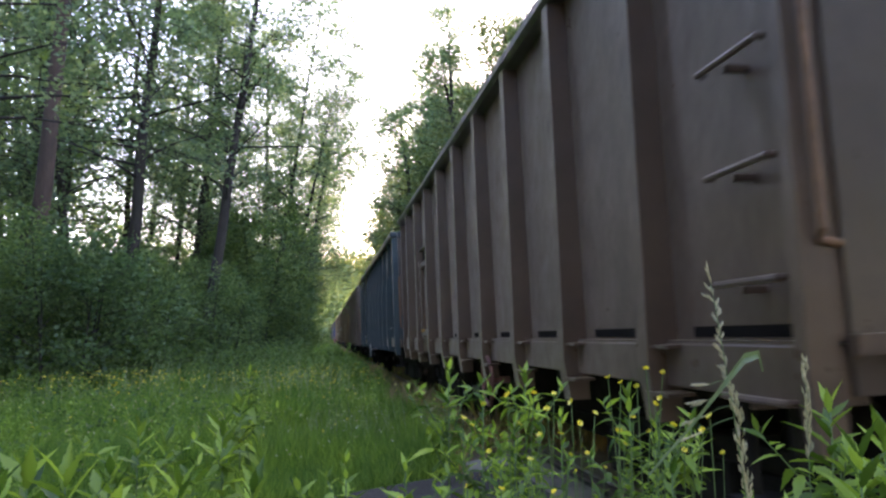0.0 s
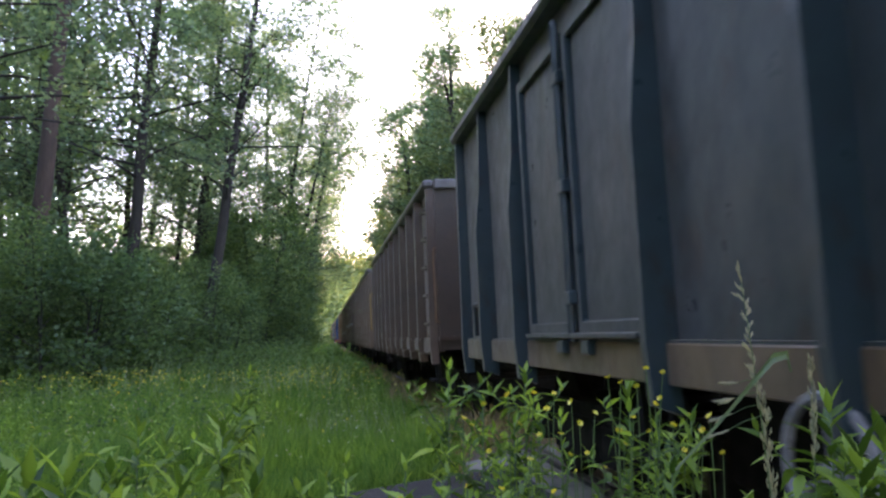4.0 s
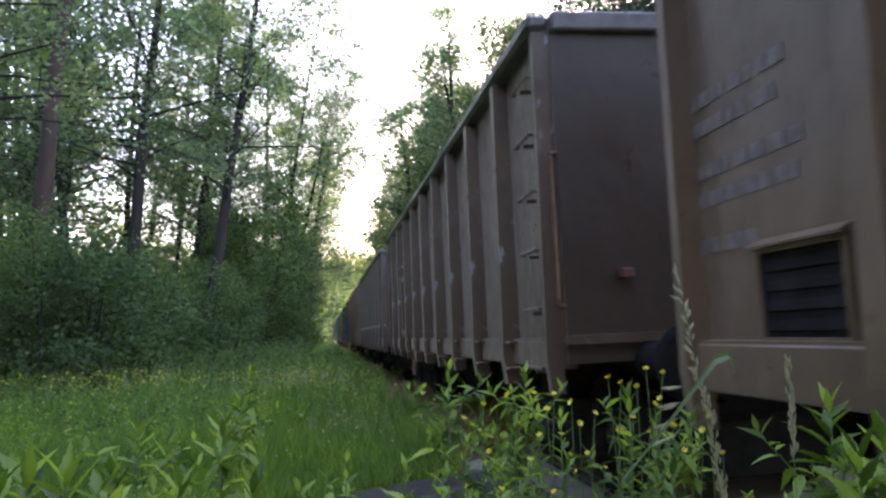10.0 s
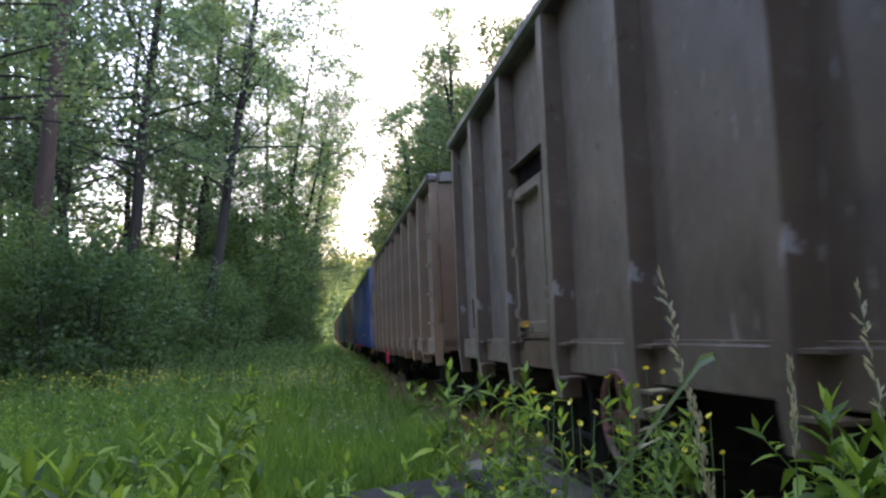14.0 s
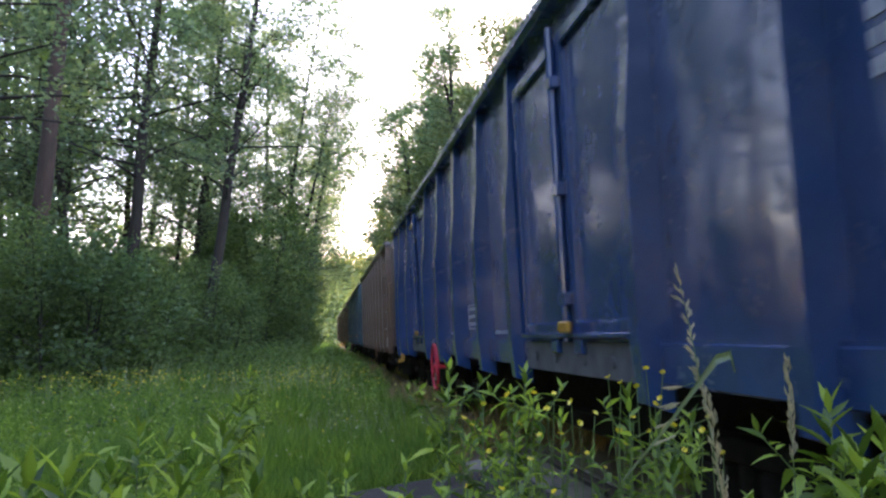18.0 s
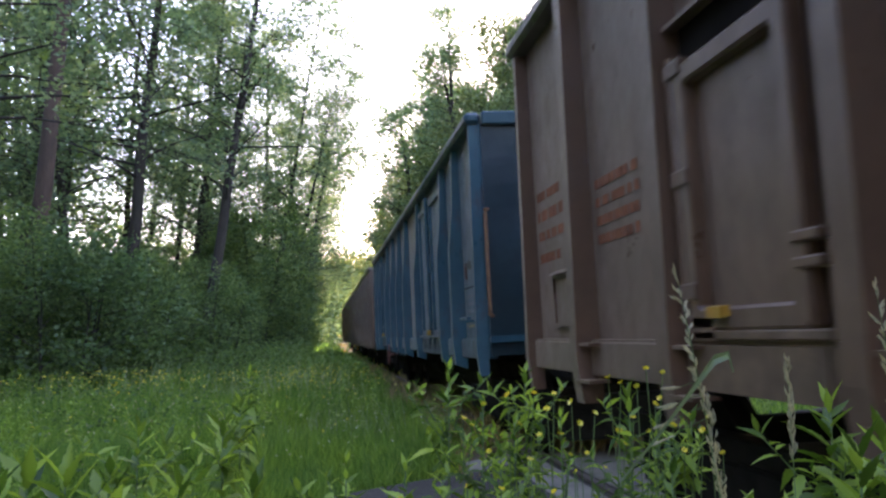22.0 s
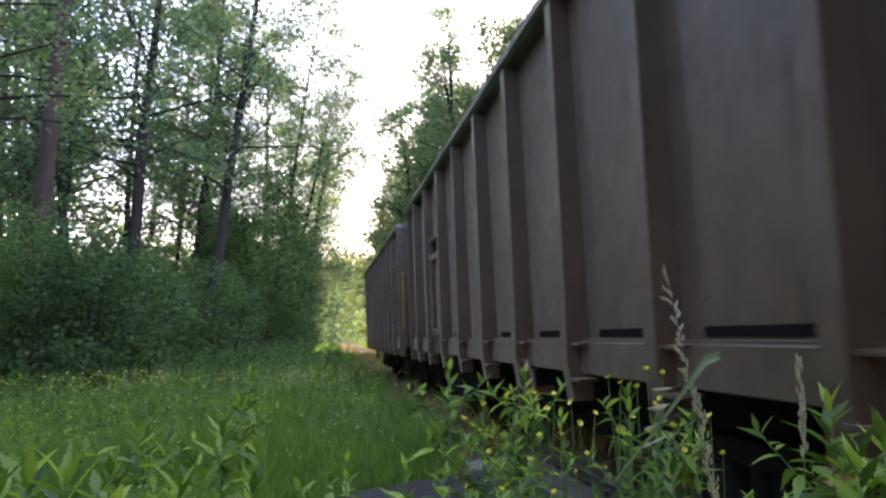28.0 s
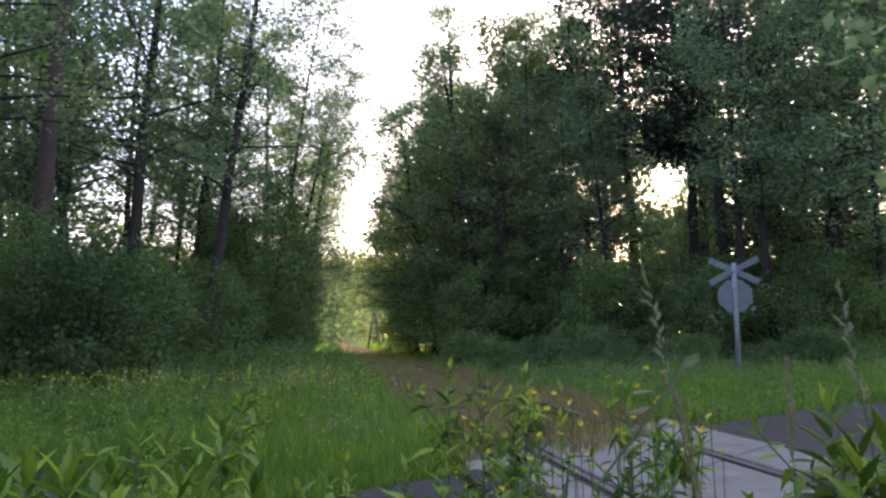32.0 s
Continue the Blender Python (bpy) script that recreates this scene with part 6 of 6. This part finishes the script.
for i, (px, top) in enumerate([(1137, 659), (1166, 666), (1070, 673), (1092, 682), (975, 700), (1005, 715), (962, 726), (852, 715), (830, 750), (816, 738), (1245, 746), (1265, 812),
                               (1198, 805), (1095, 790), (1000, 806), (1030, 804), (880, 860), (822, 852), (940, 698), (1085, 768), (1150, 722), (912, 750), (705, 868), (972, 868),
                               (1205, 742), (1160, 712), (930, 812), (1018, 752), (1045, 735), (1120, 690), (985, 770), (1060, 830), (1140, 770), (895, 700), (860, 795), (1180, 760), (1232, 770), (948, 770), (1010, 835), (1112, 745)]):
    buttercup(px, top, 1.36 + 0.26 * ((i * 37) % 10) / 10, i)


def spikelets(t, p, away, n, r, size, rng, mat, hang=1.0):
    """Small pointed seeds about a piece of stem that starts at p and runs along away."""
    for k in range(n):
        q = p + away * (k / n)
        a = rng.uniform(0, 6.28)
        o = Vector((math.cos(a), math.sin(a) * 0.7, 0)) * r * rng.uniform(0.5, 1.2)
        e = q + o + away.normalized() * size * hang + Vector((rng.uniform(-1, 1), 0, rng.uniform(-1, 1))) * size * 0.25
        bm = bmesh.new()
        tube(bm, [q + o * 0.3, (q + o + e) / 2, e], [0.0007, 0.0019, 0.0003], 5, False)
        part("spikelet", bm, mat, t)


def seed_stalk(px, top, d, bend, rich, name_label):
    """A grass stalk that sways about its foot; its tip leans by bend metres."""
    rng = random.Random(int(px))
    h = EYE.z - (top - 595) / FOCAL * d * 1.02 - GROUND_Z
    x, y = ground_spot(px, d)
    t = thing("grass_stalk", name_label, "grass stalk", "seeding grass stalks", m=pose(x, y, GROUND_Z))

    def curve(s):
        return Vector((bend * max(0, s - 0.55) ** 1.6 * 3.6, 0.03 * s * s, h * s - 0.02 * max(0, s - 0.9)))
    bm = bmesh.new()
    ss = [0, 0.2, 0.4, 0.6, 0.75, 0.85, 0.93, 1.0]
    tube(bm, [curve(s) - Vector((0, 0, 0.05 * (s == 0))) for s in ss], [0.0024, 0.0022, 0.002, 0.0016, 0.0012, 0.0009, 0.0007, 0.0004], 6)
    part("stem", bm, MAT["stem"], t, "", True)
    if not rich:
        spikelets(t, curve(1.0), curve(0.88) - curve(1.0), 60, 0.0055, 0.017, rng, MAT["straw"], -1.0)
        return t, (x, y), h
    # open panicle at the tip, with short side stalks
    spikelets(t, curve(1.0), curve(0.985) - curve(1.0), 5, 0.002, 0.016, rng, MAT["straw"], -1.0)
    for i in range(17):
        p = curve(0.975 - i * 0.0075)
        spikelets(t, p, Vector((rng.uniform(-0.9, 0.9) * 0.01, 0.004, 0.01)), 4, 0.003, 0.014, rng, MAT["straw"])
    if rich == "tip":
        return t, (x, y), h
    # side branches that hang under the leaf
    for i in range(4):
        p = curve(0.885 - 0.012 * i)
        e = p + Vector((-0.028 - 0.008 * i, 0.005, -0.004 - 0.006 * i))
        bm = bmesh.new()
        tube(bm, [p, (p + e) / 2 + Vector((0, 0, 0.003)), e], [0.0007, 0.0006, 0.0004], 4)
        part("side_stalk", bm, MAT["stem"], t)
        spikelets(t, e, (e - p) * 0.5, 6, 0.003, 0.02, rng, MAT["straw"])
    # the long dense lower ear
    spikelets(t, curve(0.87) + Vector((0.006, 0, 0)), curve(0.72) - curve(0.87), 90, 0.008, 0.019, rng, MAT["straw"], -0.9)
    bm = bmesh.new()
    pts = [(-0.175, -0.165), (-0.11, -0.1), (-0.05, -0.035), (-0.012, 0.006), (0.012, 0.012), (0.018, -0.015)]
    prev = None
    hz = h * 0.905
    for i, (a, c) in enumerate(pts):
        wd = (0.0015, 0.003, 0.0055, 0.008, 0.006, 0.001)[i]
        row = [bm.verts.new((a, 0.01, hz + c + wd)), bm.verts.new((a, 0.016, hz + c)), bm.verts.new((a, 0.01, hz + c - wd))]
        if prev:
            for k in (0, 1):
                bm.faces.new((prev[k], prev[k + 1], row[k + 1], row[k]))
        prev = row
    part("leaf", bm, MAT["paleleaf"], t, "bent pale green grass leaf")
    return t, (x, y), h


STALK_A = seed_stalk(1330, 478, 1.15, -0.055, True, "tall pale grass stalk with a nodding seed head")
STALK_B = seed_stalk(1408, 648, 1.2, 0.015, False, "pale upright grass spike on a thin stem")
STALK_C = seed_stalk(1600, 508, 1.12, -0.05, "tip", "thin grass stalk with a nodding open seed head")
# tip bearings over time, for the sway in the train's wind
SWAY = [(0, 1258, 1434), (1, 1231, 1450), (2, 1191, 1385), (3, 1345, 1462), (6, 1258, 1405), (7, 1286, 1438), (8, 1211, 1434), (9, 1158, 1397), (10, 1193, 1399),
        (11, 1266, 1418), (12, 1337, 1442), (13, 1300, 1436), (14, 1160, 1403), (17, 1207, 1430), (18, 1195, 1397), (19, 1195, 1397), (20, 1193, 1393), (21, 1347, 1444),
        (22, 1191, 1397), (23, 1229, 1436), (24, 1207, 1434), (25, 1167, 1350), (28, 1171, 1422), (29, 1227, 1426), (30, 1163, 1405), (31, 1369, 1499), (31.5, 1211, 1426), (32, 1128, 1397)]


SWAY_C = [(0, 1650), (3, 1650), (5.5, 1548), (6.5, 1650), (9, 1558), (10, 1650), (12.5, 1538), (13, 1650), (14, 1528), (14.5, 1650), (17, 1562), (18, 1650), (22, 1568), (23, 1650), (25, 1562),
          (25.5, 1522), (27.5, 1650), (29.5, 1580), (30.3, 1502), (31, 1592), (31.6, 1542), (32, 1487)]


# ---- movement ----
def motions():
    times = [float(i) for i in range(33)]
    for w, rear in WAGONS:
        walk(w, [(t, pose(TRACK_X, rear - S(t), 0, 0, CANT, 0)) for t in times])
    steps = [i * 0.1 for i in range(321)]
    for ax, y in WHEELS:
        walk(ax, [(t, pose(0, y, 0.46, math.degrees(S(t) / 0.46))) for t in steps])
    for (st, spot, h), col, ref, d in ((STALK_A, 1, 1258, 1.15), (STALK_B, 2, 1420, 1.2)):
        rows = []
        for r in SWAY:
            dx = (r[col] - ref) / FOCAL * d
            rows.append((float(r[0]), pose(spot[0], spot[1], GROUND_Z, 0, math.degrees(math.atan2(dx, h)), 0)))
        walk(st, rows)
    st, spot, h = STALK_C
    walk(st, [(float(t), pose(spot[0], spot[1], GROUND_Z, 0, math.degrees(math.atan2((px - 1540) / FOCAL * 1.12, h)), 0)) for t, px in SWAY_C])


motions()
